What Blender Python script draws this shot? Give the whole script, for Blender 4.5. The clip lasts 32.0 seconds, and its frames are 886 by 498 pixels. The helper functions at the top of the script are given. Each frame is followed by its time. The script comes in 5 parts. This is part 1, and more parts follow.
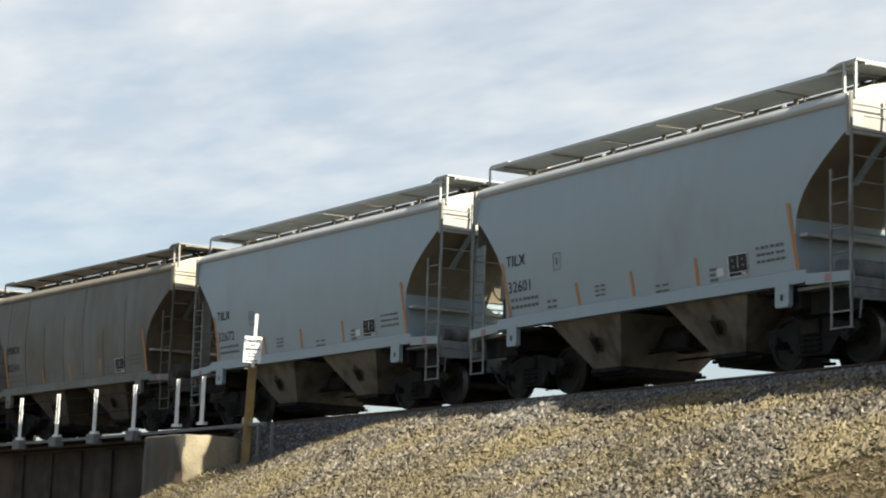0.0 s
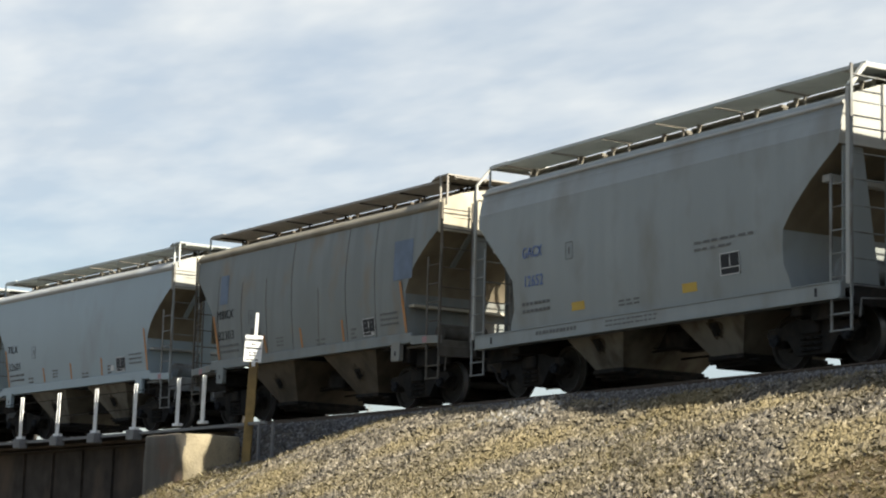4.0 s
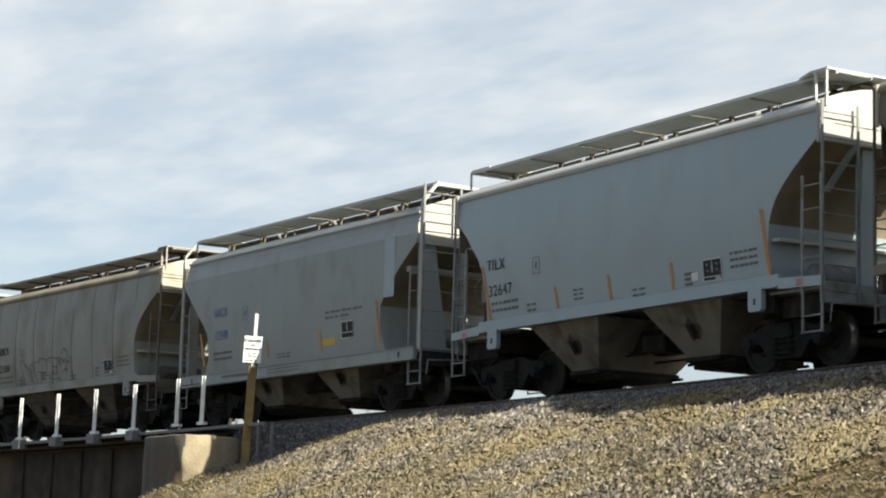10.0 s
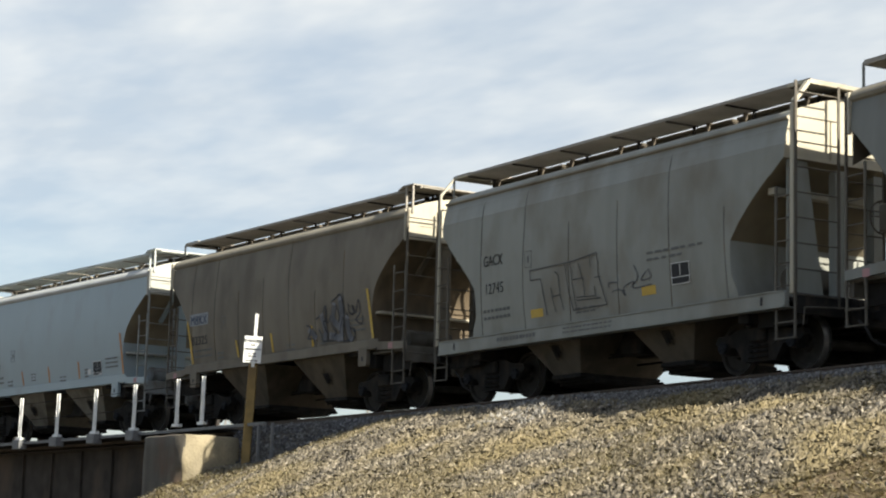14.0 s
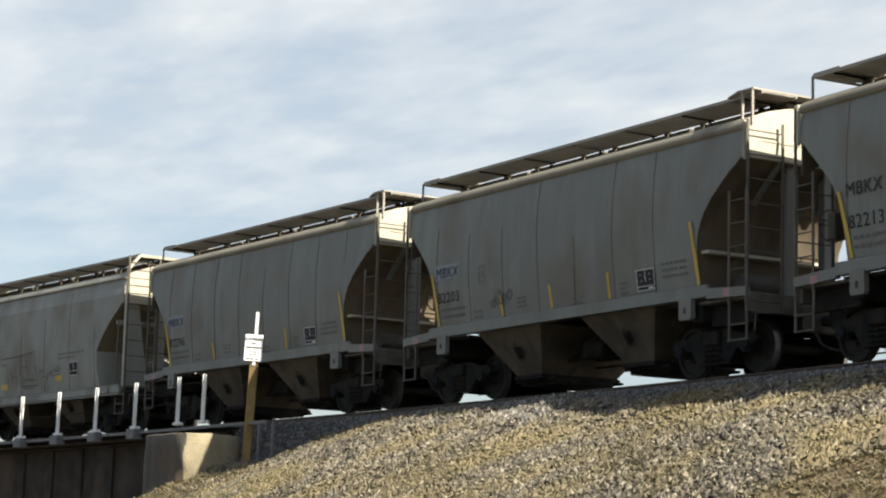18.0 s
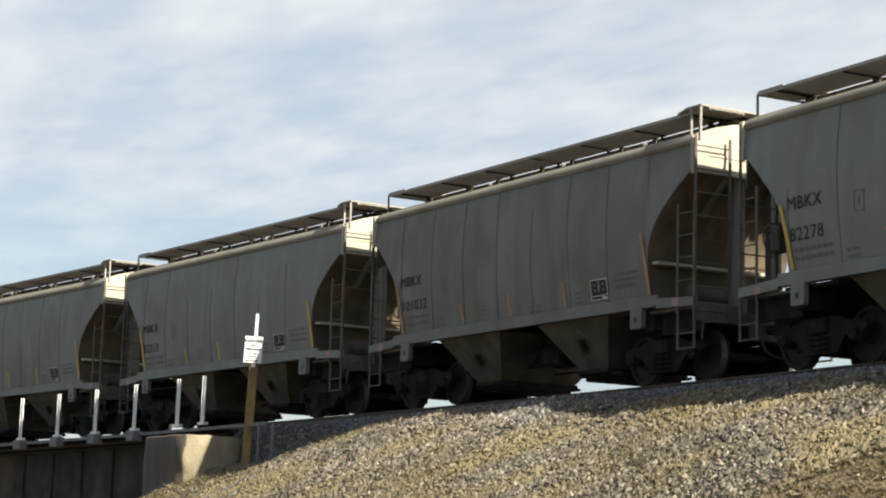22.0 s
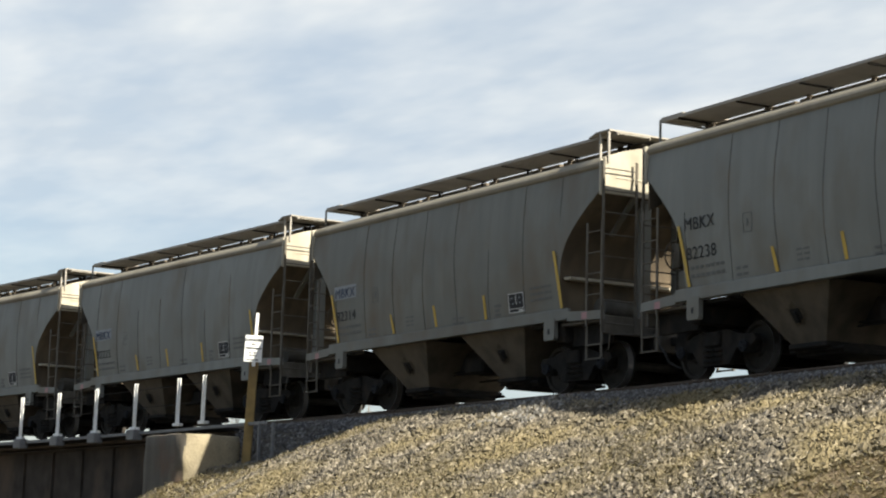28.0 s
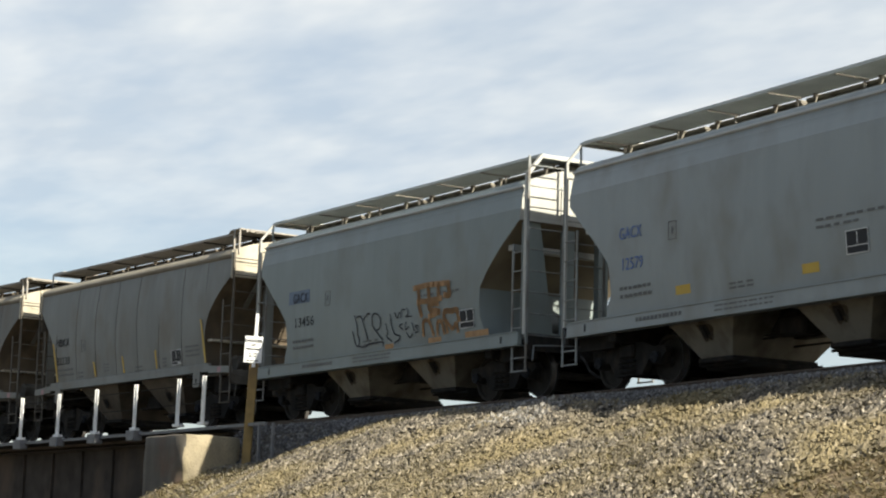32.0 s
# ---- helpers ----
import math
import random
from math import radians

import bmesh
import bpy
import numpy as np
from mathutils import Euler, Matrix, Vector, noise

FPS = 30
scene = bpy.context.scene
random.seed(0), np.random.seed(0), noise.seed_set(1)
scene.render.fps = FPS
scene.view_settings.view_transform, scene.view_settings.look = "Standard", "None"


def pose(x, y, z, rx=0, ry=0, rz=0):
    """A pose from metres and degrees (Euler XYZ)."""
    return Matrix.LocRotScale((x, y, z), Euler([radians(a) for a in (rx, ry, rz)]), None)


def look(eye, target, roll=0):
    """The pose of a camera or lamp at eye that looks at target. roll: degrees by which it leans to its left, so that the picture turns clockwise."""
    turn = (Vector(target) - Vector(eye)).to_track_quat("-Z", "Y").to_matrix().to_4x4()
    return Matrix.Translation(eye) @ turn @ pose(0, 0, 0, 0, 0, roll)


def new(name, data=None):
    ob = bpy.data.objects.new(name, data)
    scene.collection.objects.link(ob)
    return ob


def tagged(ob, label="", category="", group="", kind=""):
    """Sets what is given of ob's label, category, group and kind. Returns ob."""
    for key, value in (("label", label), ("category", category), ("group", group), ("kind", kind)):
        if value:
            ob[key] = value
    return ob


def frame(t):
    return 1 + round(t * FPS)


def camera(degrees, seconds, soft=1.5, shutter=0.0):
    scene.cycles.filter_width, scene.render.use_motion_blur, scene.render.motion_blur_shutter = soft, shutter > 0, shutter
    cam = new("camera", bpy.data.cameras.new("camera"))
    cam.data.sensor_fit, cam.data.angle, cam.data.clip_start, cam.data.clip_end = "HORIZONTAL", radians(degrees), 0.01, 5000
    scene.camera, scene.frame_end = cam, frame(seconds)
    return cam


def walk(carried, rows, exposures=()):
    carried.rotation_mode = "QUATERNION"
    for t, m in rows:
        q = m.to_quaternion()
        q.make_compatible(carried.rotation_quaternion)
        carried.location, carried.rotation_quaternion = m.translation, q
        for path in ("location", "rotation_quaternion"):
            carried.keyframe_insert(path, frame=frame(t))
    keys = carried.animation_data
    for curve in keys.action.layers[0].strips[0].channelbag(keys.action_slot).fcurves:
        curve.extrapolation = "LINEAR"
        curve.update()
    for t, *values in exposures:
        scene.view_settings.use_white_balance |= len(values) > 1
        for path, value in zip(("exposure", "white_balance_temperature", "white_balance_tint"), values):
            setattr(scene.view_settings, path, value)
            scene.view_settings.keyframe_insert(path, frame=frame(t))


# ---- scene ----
cam = camera(23.84, 32.0, soft=2.05, shutter=0.12)

# ---- the track: an arc of 286 m radius, camera on the inside; s runs along it, against the train's way ----
K, GRADE, BANK = -0.0034952, 0.012756, 0.0109
RAD = 1 / abs(K)


def on_track(s, lat=0.0, h=0.0):
    """A point at s metres along the track, lat metres to the far side of its middle, h above the rails' plane."""
    th = K * s
    return Vector((RAD * math.sin(-th) - math.sin(th) * lat, (math.cos(th) - 1) * RAD + math.cos(th) * lat, GRADE * s + h))


def frame_at(s, lat=0.0, h=0.0, bank=0.0):
    """The pose of a thing on the track: x along it, y to the far side."""
    th = K * s
    ax = Vector((math.cos(th), math.sin(th), GRADE)).normalized()
    ay = Vector((-math.sin(th), math.cos(th), bank)).normalized()
    az = ax.cross(ay).normalized()
    ay = az.cross(ax)
    m = Matrix((ax, ay, az)).transposed().to_4x4()
    return Matrix.Translation(on_track(s, lat, h)) @ m


# small unevenness of the train's pull: seconds, metres
PULL = ((0, -0.04), (1, -0.04), (2, -0.06), (3, -0.06), (3.5, -0.07), (5.5, -0.01), (6, -0.05), (7, -0.01), (8, 0.05), (8.5, 0.03), (9, -0.06), (10, -0.06), (11, 0.03), (12, 0.03), (13, 0.05), (14, 0.1), (14.5, 0.11),
        (16.5, -0.05), (18, -0.06), (19, -0.07), (21, -0.08), (22, -0.07), (23, -0.14), (24, -0.16), (24.5, 0.07), (25.5, 0.05), (28, 0.04), (29, 0.0), (30, 0.05), (31, 0.12), (32, 0.15))


def run(t):
    """How far the train's zero lies along the track at t seconds."""
    q = t - 16
    pull = next((b + (d - b) * (t - a) / (c - a) for (a, b), (c, d) in zip(PULL, PULL[1:]) if t <= c), PULL[-1][1])
    return pull - (6.593691 * q + 0.00906826 * q ** 2 + 8.63702e-05 * q ** 3 + 6.771415e-06 * q ** 4)


def cam_pose(right=0.0, up=0.0):
    """The camera on its stand, nudged to the right and up by thousandths of a radian."""
    yaw, pit, rol = -0.9847638 + right / 1000, 0.1455865 + up / 1000, 0.0419930
    fw = Vector((math.sin(yaw) * math.cos(pit), math.cos(yaw) * math.cos(pit), math.sin(pit)))
    rt = Vector((math.cos(yaw), -math.sin(yaw), 0))
    up = rt.cross(fw)
    r2 = rt * math.cos(rol) + up * math.sin(rol)
    u2 = up * math.cos(rol) - rt * math.sin(rol)
    return Matrix.Translation((45.00185, -25.55144, -3.05688)) @ Matrix((r2, u2, -fw)).transposed().to_4x4()


walk(cam, [
    (0, cam_pose(0.27, 0.16)), (1, cam_pose(0.22, 0.16)), (1.5, cam_pose(0.13, 0.08)), (2, cam_pose(0.19, 0.16)), (2.5, cam_pose(0.13, -0.11)),
    (3, cam_pose(0.13, -0.22)), (3.5, cam_pose(0, -0.3)), (5.5, cam_pose(-0.05, -0.3)), (6, cam_pose(0.08, 0.05)), (6.5, cam_pose(0.08, 0.78)),
    (7, cam_pose(0.27, 0.54)), (7.5, cam_pose(0.13, 0.03)), (8, cam_pose(0.05, 0.11)), (8.5, cam_pose(0.27, 0.11)), (11, cam_pose(0.27, 0.11)),
    (11.5, cam_pose(0.13, -0.03)), (12, cam_pose(0.22, 0.08)), (13, cam_pose(0.22, 0.11)), (14.5, cam_pose(0.22, 0.11)), (16.5, cam_pose(0.08, 0.08)),
    (17, cam_pose(-0.13, -0.35)), (17.5, cam_pose(-0.13, -0.7)), (18.5, cam_pose(-0.13, -0.67)), (19, cam_pose(-0.08, -0.16)), (20, cam_pose(-0.05, -0.11)),
    (20.5, cam_pose(-0.05, -0.24)), (21, cam_pose(-0.08, 0.08)), (21.5, cam_pose(-0.05, -0.24)), (22, cam_pose(-0.05, 0.16)), (22.5, cam_pose(-0.13, -0.16)),
    (23.5, cam_pose(-0.05, -0.3)), (24, cam_pose(-0.08, -0.3)), (24.5, cam_pose(0.05, 0.43)), (25, cam_pose(0.22, 0.11)), (25.5, cam_pose(-0.13, -0.3)),
    (27.5, cam_pose(-0.13, -0.24)), (28, cam_pose(-0.13, -0.3)), (29.5, cam_pose(-0.13, -0.22)), (30, cam_pose(-0.05, -0.11)), (31, cam_pose(-0.13, -0.03)),
    (31.5, cam_pose(0.08, 0.08)), (32, cam_pose(-0.08, 0.08)),
], exposures=[(0.0, 1.4), (32.0, 1.4)])

# ---- light ----
SUN_TO = Vector((1.30, 0.308, 1.0)).normalized()
sun = new("sun", bpy.data.lights.new("sun", "SUN"))
sun.data.energy, sun.data.angle, sun.data.color = 5.0, radians(0.6), (1.0, 0.92, 0.76)
sun.matrix_world = look((0, 0, 60), Vector((0, 0, 60)) - SUN_TO)

world = bpy.data.worlds.new("sky")
scene.world = world
world.use_nodes = True
wn, wl = world.node_tree.nodes, world.node_tree.links
wn.clear()
sky = wn.new("ShaderNodeTexSky")
sky.sky_type, sky.sun_disc = "NISHITA", False
sky.sun_elevation = math.asin(SUN_TO.z)
sky.sun_rotation = math.atan2(SUN_TO.x, SUN_TO.y)
sky.air_density, sky.dust_density = 1.0, 1.5
co = wn.new("ShaderNodeTexCoord")
sep = wn.new("ShaderNodeSeparateXYZ")
wl.new(co.outputs["Generated"], sep.inputs[0])


def wmath(op, a, b=None):
    n = wn.new("ShaderNodeMath")
    n.operation = op
    for i, v in enumerate((a, b)):
        if v is None:
            continue
        if isinstance(v, (int, float)):
            n.inputs[i].default_value = v
        else:
            wl.new(v, n.inputs[i])
    return n.outputs[0]


# cloud deck seen in perspective: the direction laid on a flat layer overhead
hz = wmath("ADD", wmath("MAXIMUM", sep.outputs["Z"], 0.0), 0.10)
comb = wn.new("ShaderNodeCombineXYZ")
wl.new(wmath("DIVIDE", sep.outputs["X"], hz), comb.inputs[0])
wl.new(wmath("DIVIDE", sep.outputs["Y"], hz), comb.inputs[1])
vmap = wn.new("ShaderNodeMapping")
vmap.inputs["Rotation"].default_value = (0, 0, 0.55)
vmap.inputs["Scale"].default_value = (1.0, 1.7, 1.0)
wl.new(comb.outputs[0], vmap.inputs[0])


def wnoise(scale, detail, rough, off):
    n = wn.new("ShaderNodeTexNoise")
    n.noise_dimensions = "4D"
    n.inputs["W"].default_value = off
    n.inputs["Scale"].default_value, n.inputs["Detail"].default_value, n.inputs["Roughness"].default_value = scale, detail, rough
    wl.new(vmap.outputs[0], n.inputs["Vector"])
    return n.outputs["Fac"]


cover = wn.new("ShaderNodeValToRGB")
cover.color_ramp.elements[0].position, cover.color_ramp.elements[1].position = 0.38, 0.62
mixed = wmath("ADD", wmath("MULTIPLY", wnoise(1.2, 3.0, 0.5, 3.1), 0.5), wmath("MULTIPLY", wnoise(4.0, 4.0, 0.5, 7.7), 0.5))
wl.new(mixed, cover.inputs[0])
cover.color_ramp.elements[0].color = (0.66, 0.66, 0.66, 1)
cover.color_ramp.elements[1].color = (1, 1, 1, 1)
shade = wn.new("ShaderNodeValToRGB")
shade.color_ramp.elements[0].position, shade.color_ramp.elements[1].position = 0.36, 0.66
shade.color_ramp.elements[0].color = (4.93, 5.5, 6.03, 1)
shade.color_ramp.elements[1].color = (6.72, 6.96, 6.97, 1)
wl.new(wnoise(3.6, 3.5, 0.55, 1.3), shade.inputs[0])
wmix = wn.new("ShaderNodeMix")
wmix.data_type = "RGBA"
bank = wn.new("ShaderNodeMapRange")
bank.interpolation_type = "SMOOTHSTEP"
bank.inputs["From Min"].default_value, bank.inputs["From Max"].default_value = -0.75, 0.45
bank.inputs["To Min"].default_value, bank.inputs["To Max"].default_value = 0.12, 1.0
wl.new(wmath("ADD", wmath("MULTIPLY", sep.outputs["X"], -0.72), wmath("MULTIPLY", sep.outputs["Y"], 0.69)), bank.inputs["Value"])
low = wn.new("ShaderNodeMapRange")
low.interpolation_type = "SMOOTHSTEP"
low.inputs["From Min"].default_value, low.inputs["From Max"].default_value = 0.10, 0.22
low.inputs["To Min"].default_value, low.inputs["To Max"].default_value = 0.42, 1.0
wl.new(sep.outputs["Z"], low.inputs["Value"])
wl.new(wmath("MULTIPLY", wmath("MULTIPLY", cover.outputs["Color"], bank.outputs[0]), low.outputs[0]), wmix.inputs["Factor"])
wl.new(sky.outputs[0], wmix.inputs["A"])
wl.new(shade.outputs["Color"], wmix.inputs["B"])
bg = wn.new("ShaderNodeBackground")
bg.inputs["Strength"].default_value = 0.05
wl.new(wmix.outputs["Result"], bg.inputs[0])
wo = wn.new("ShaderNodeOutputWorld")
wl.new(bg.outputs[0], wo.inputs[0])

# ---- materials ----


def material(name, colour, rough=0.7, metal=0.0, vary=0.15, scale=3.0, dark=None, streak=0.0, bump=0.0, bump_scale=40.0, dirt=None, dirt_at=(0.5, 0.7), dirt_scale=1.2, spec=0.5):
    """A node material: base colour varied at two scales, an optional second dirt colour in blotches, streaks that run down, fine relief."""
    m = bpy.data.materials.new(name)
    m.use_nodes = True
    n, l = m.node_tree.nodes, m.node_tree.links
    p = n["Principled BSDF"]
    p.inputs["Roughness"].default_value, p.inputs["Metallic"].default_value = rough, metal
    p.inputs["Specular IOR Level"].default_value = spec
    tc = n.new("ShaderNodeTexCoord")
    out = None

    def noise_fac(sc, detail=4.0, stretch=None, off=0.0):
        t = n.new("ShaderNodeTexNoise")
        t.noise_dimensions = "4D"
        t.inputs["Scale"].default_value, t.inputs["Detail"].default_value = sc, detail
        src = tc.outputs["Object"]
        info = n.new("ShaderNodeObjectInfo")
        mul = n.new("ShaderNodeMath")
        mul.operation = "MULTIPLY_ADD"
        l.new(info.outputs["Random"], mul.inputs[0])
        mul.inputs[1].default_value, mul.inputs[2].default_value = 37.0, off
        l.new(mul.outputs[0], t.inputs["W"])
        if stretch:
            mp = n.new("ShaderNodeMapping")
            mp.inputs["Scale"].default_value = stretch
            l.new(src, mp.inputs[0])
            src = mp.outputs[0]
        l.new(src, t.inputs["Vector"])
        return t.outputs["Fac"]

    def blend(fac, a, b, lo, hi):
        r = n.new("ShaderNodeMapRange")
        r.inputs["From Min"].default_value, r.inputs["From Max"].default_value = lo, hi
        l.new(fac, r.inputs["Value"])
        x = n.new("ShaderNodeMix")
        x.data_type = "RGBA"
        l.new(r.outputs[0], x.inputs["Factor"])
        for key, v in (("A", a), ("B", b)):
            if isinstance(v, tuple):
                x.inputs[key].default_value = (*v, 1)
            else:
                l.new(v, x.inputs[key])
        return x.outputs["Result"]

    lo = tuple(c * (1 - vary) for c in colour)
    hi = tuple(min(1, c * (1 + vary)) for c in colour)
    out = blend(noise_fac(scale), lo, hi, 0.3, 0.7)
    if dark:
        out = blend(noise_fac(scale * 9, 2.0, off=5), dark, out, 0.33, 0.5)
    if streak:
        out = blend(noise_fac(2.2, 5.0, (1.6, 1.6, 0.16), 9), tuple(c * (1 - streak) for c in colour), out, 0.36, 0.58)
    if dirt:
        out = blend(noise_fac(dirt_scale, 5.0, (1, 1, 0.6), 2), out, dirt, *dirt_at)
    l.new(out, p.inputs["Base Color"])
    if bump:
        b = n.new("ShaderNodeBump")
        b.inputs["Strength"].default_value, b.inputs["Distance"].default_value = min(1, bump), 0.02
        l.new(noise_fac(bump_scale, 3.0), b.inputs["Height"])
        l.new(b.outputs[0], p.inputs["Normal"])
    return m


PAINT = {
    "light": material("light_grey_paint", (0.255, 0.321, 0.353), 0.45, vary=0.04, scale=0.7, streak=0.02, dirt=(0.219, 0.251, 0.262), dirt_at=(0.55, 0.85)),
    "pale": material("pale_grey_paint", (0.217, 0.245, 0.249), 0.5, vary=0.06, scale=0.7, streak=0.05, dirt=(0.159, 0.159, 0.143), dirt_at=(0.5, 0.75)),
    "grey": material("weathered_grey_paint", (0.163, 0.173, 0.162), 0.6, vary=0.11, scale=0.8, streak=0.15, dirt=(0.123, 0.112, 0.088), dirt_at=(0.48, 0.72)),
    "dusty": material("dusty_grey_paint", (0.143, 0.149, 0.135), 0.65, vary=0.12, scale=0.8, streak=0.16, dirt=(0.112, 0.097, 0.073), dirt_at=(0.45, 0.7)),
    "brown": material("dust_brown_paint", (0.148, 0.131, 0.101), 0.7, vary=0.1, scale=0.8, streak=0.11, dirt=(0.081, 0.068, 0.049), dirt_at=(0.45, 0.7)),
    "chalky": material("chalky_dust_grey_paint", (0.229, 0.240, 0.221), 0.65, vary=0.08, scale=0.8, streak=0.09, dirt=(0.150, 0.139, 0.112), dirt_at=(0.48, 0.72)),
    "rusty": material("rust_streaked_grey_paint", (0.177, 0.197, 0.195), 0.65, vary=0.09, scale=0.8, streak=0.11, dirt=(0.203, 0.150, 0.091), dirt_at=(0.54, 0.8)),
    "bluegrey": material("blue_grey_paint", (0.167, 0.200, 0.200), 0.5, vary=0.08, scale=0.8, streak=0.07, dirt=(0.131, 0.142, 0.131), dirt_at=(0.5, 0.75)),
}
# End sheets and fittings paler than the sides: sunlight put into the colour.
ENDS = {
    "clean": material("sunlit_end_paint", (0.34, 0.345, 0.32), 0.5, vary=0.06, scale=0.9, dirt=(0.24, 0.235, 0.21), dirt_at=(0.52, 0.75)),
    "dirty": material("sunlit_tan_end_paint", (0.37, 0.345, 0.275), 0.65, vary=0.1, scale=0.9, dirt=(0.22, 0.195, 0.145), dirt_at=(0.5, 0.75)),
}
ROOF = {
    "clean": material("pale_roof_paint", (0.37, 0.385, 0.385), 0.55, vary=0.06, scale=0.9, dirt=(0.27, 0.26, 0.23), dirt_at=(0.52, 0.75)),
    "dirty": material("tan_dust_on_roof", (0.21, 0.192, 0.150), 0.8, vary=0.12, scale=0.9, streak=0.1, dirt=(0.145, 0.125, 0.09), dirt_at=(0.48, 0.7)),
}
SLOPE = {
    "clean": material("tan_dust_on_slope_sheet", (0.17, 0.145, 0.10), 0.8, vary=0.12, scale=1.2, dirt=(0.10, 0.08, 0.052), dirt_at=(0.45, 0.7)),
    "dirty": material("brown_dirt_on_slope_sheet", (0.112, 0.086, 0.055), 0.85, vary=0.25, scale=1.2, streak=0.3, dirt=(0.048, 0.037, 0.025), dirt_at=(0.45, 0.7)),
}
GRIME = {
    "clean": material("grimy_grey_ladder_paint", (0.19, 0.205, 0.205), 0.65, vary=0.2, scale=4, dirt=(0.11, 0.10, 0.085), dirt_at=(0.45, 0.65), dirt_scale=3),
    "dirty": material("brown_grimy_ladder_steel", (0.085, 0.077, 0.063), 0.75, vary=0.25, scale=4, dirt=(0.06, 0.05, 0.036), dirt_at=(0.45, 0.65), dirt_scale=3),
}
# Paint of hoppers, hatches and corner plates, darker and browner than the sides.
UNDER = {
    "clean": material("under_paint_tan", (0.160, 0.148, 0.120), 0.7, vary=0.15, dirt=(0.072, 0.062, 0.044), dirt_at=(0.45, 0.65), dirt_scale=2.5),
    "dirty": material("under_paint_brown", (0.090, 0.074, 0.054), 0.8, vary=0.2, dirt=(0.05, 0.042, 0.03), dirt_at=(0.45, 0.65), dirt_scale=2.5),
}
GRATE_CLEAN = material("galvanised_grating", (0.40, 0.425, 0.41), 0.55, 0.2, vary=0.12, scale=2.0)
GRATE_DIRTY = material("dusty_grating", (0.27, 0.252, 0.222), 0.7, 0.1, vary=0.15, scale=2.0)
STEEL_DARK = material("dark_dusty_steel", (0.018, 0.0175, 0.017), 0.85, 0.0, vary=0.3, scale=5.0, dirt=(0.038, 0.032, 0.026), dirt_at=(0.5, 0.7), dirt_scale=4, spec=0.12)
WHEEL = material("wheel_steel", (0.026, 0.024, 0.021), 0.75, 0.0, vary=0.3, scale=6.0, spec=0.15)
TREAD = material("polished_tread", (0.5, 0.5, 0.5), 0.28, 0.9, vary=0.1)
CAP = material("bearing_cap_blue_grey", (0.022, 0.024, 0.028), 0.8, 0.0, vary=0.2, scale=9, spec=0.1)
BLACK = material("black_lettering", (0.022, 0.024, 0.027), 0.9, vary=0.1)
BLUE = material("blue_lettering", (0.065, 0.12, 0.30), 0.6, vary=0.1)
NAVY = material("navy_lettering", (0.02, 0.04, 0.085), 0.7, vary=0.1)
BLUE_PATCH = material("blue_patch_paint", (0.102, 0.142, 0.205), 0.65, vary=0.2, scale=2.5)
WHITE = material("white_paint", (0.55, 0.56, 0.55), 0.55, vary=0.04)
PALE_PATCH = material("pale_repaint_block", (0.205, 0.225, 0.245), 0.65, vary=0.12, scale=5)
FAINT = material("faded_lettering", (0.095, 0.1, 0.1), 0.65, vary=0.15)
ORANGE = material("orange_reflective_strip", (0.36, 0.15, 0.03), 0.45, vary=0.12)
YELLOW = material("yellow_reflective_strip", (0.44, 0.29, 0.03), 0.45, vary=0.12)
ORANGE_FADED = material("faded_orange_spray_paint", (0.33, 0.19, 0.085), 0.7, vary=0.2, scale=7.0)
PINK = material("faded_pink_label", (0.30, 0.16, 0.17), 0.6, vary=0.1)
SPRAY_INK = material("dark_blue_black_spray_paint", (0.035, 0.038, 0.048), 0.75, vary=0.25, scale=6.0)
SPRAY_THIN = material("thin_dark_spray_paint", (0.062, 0.063, 0.064), 0.75, vary=0.25, scale=6.0)
SPRAY_GREY = material("thin_grey_spray_paint", (0.085, 0.088, 0.095), 0.7, vary=0.2)
SPRAY_BLUE = material("pale_blue_spray_paint", (0.155, 0.165, 0.19), 0.7, vary=0.2)
SEAM = material("dirty_weld_seam", (0.06, 0.058, 0.052), 0.85, vary=0.3, scale=4, dirt=(0.12, 0.075, 0.035), dirt_at=(0.5, 0.62), dirt_scale=2.0)
GREASE = material("dark_grease", (0.068, 0.057, 0.042), 0.8, vary=0.3, scale=8, spec=0.2)
RUBBER = material("black_rubber", (0.025, 0.025, 0.025), 0.8)
RUST = material("brown_rusty_girder", (0.055, 0.049, 0.044), 0.9, 0.0, vary=0.3, scale=2.0, dirt=(0.10, 0.078, 0.062), dirt_at=(0.5, 0.7), spec=0.08)
GALV = material("galvanised_steel_post", (0.66, 0.67, 0.66), 0.45, 0.1, vary=0.08, scale=6.0)
# Darker copy of the galvanised steel: shade on stubs and brackets put into colour.
GALV_DARK = material("dark_galvanised_steel", (0.14, 0.145, 0.15), 0.6, 0.1, vary=0.2, scale=5, spec=0.3)
CONCRETE = material("weathered_concrete", (0.245, 0.212, 0.142), 0.9, vary=0.12, scale=2.5, dark=(0.20, 0.17, 0.115), bump=0.6, bump_scale=18, dirt=(0.12, 0.105, 0.075), dirt_at=(0.5, 0.72))
# Darker copy for the abutment's shaded face: shade in the colour, with rust stains.
CONCRETE_SHADED = material("shaded_rust_stained_concrete", (0.088, 0.080, 0.066), 0.85, vary=0.2, scale=2.0, streak=0.3, bump=0.5, bump_scale=18, dirt=(0.085, 0.05, 0.032), dirt_at=(0.5, 0.68), dirt_scale=1.6)
WOOD = material("creosoted_tie_wood", (0.07, 0.055, 0.042), 0.9, vary=0.3, scale=4.0)
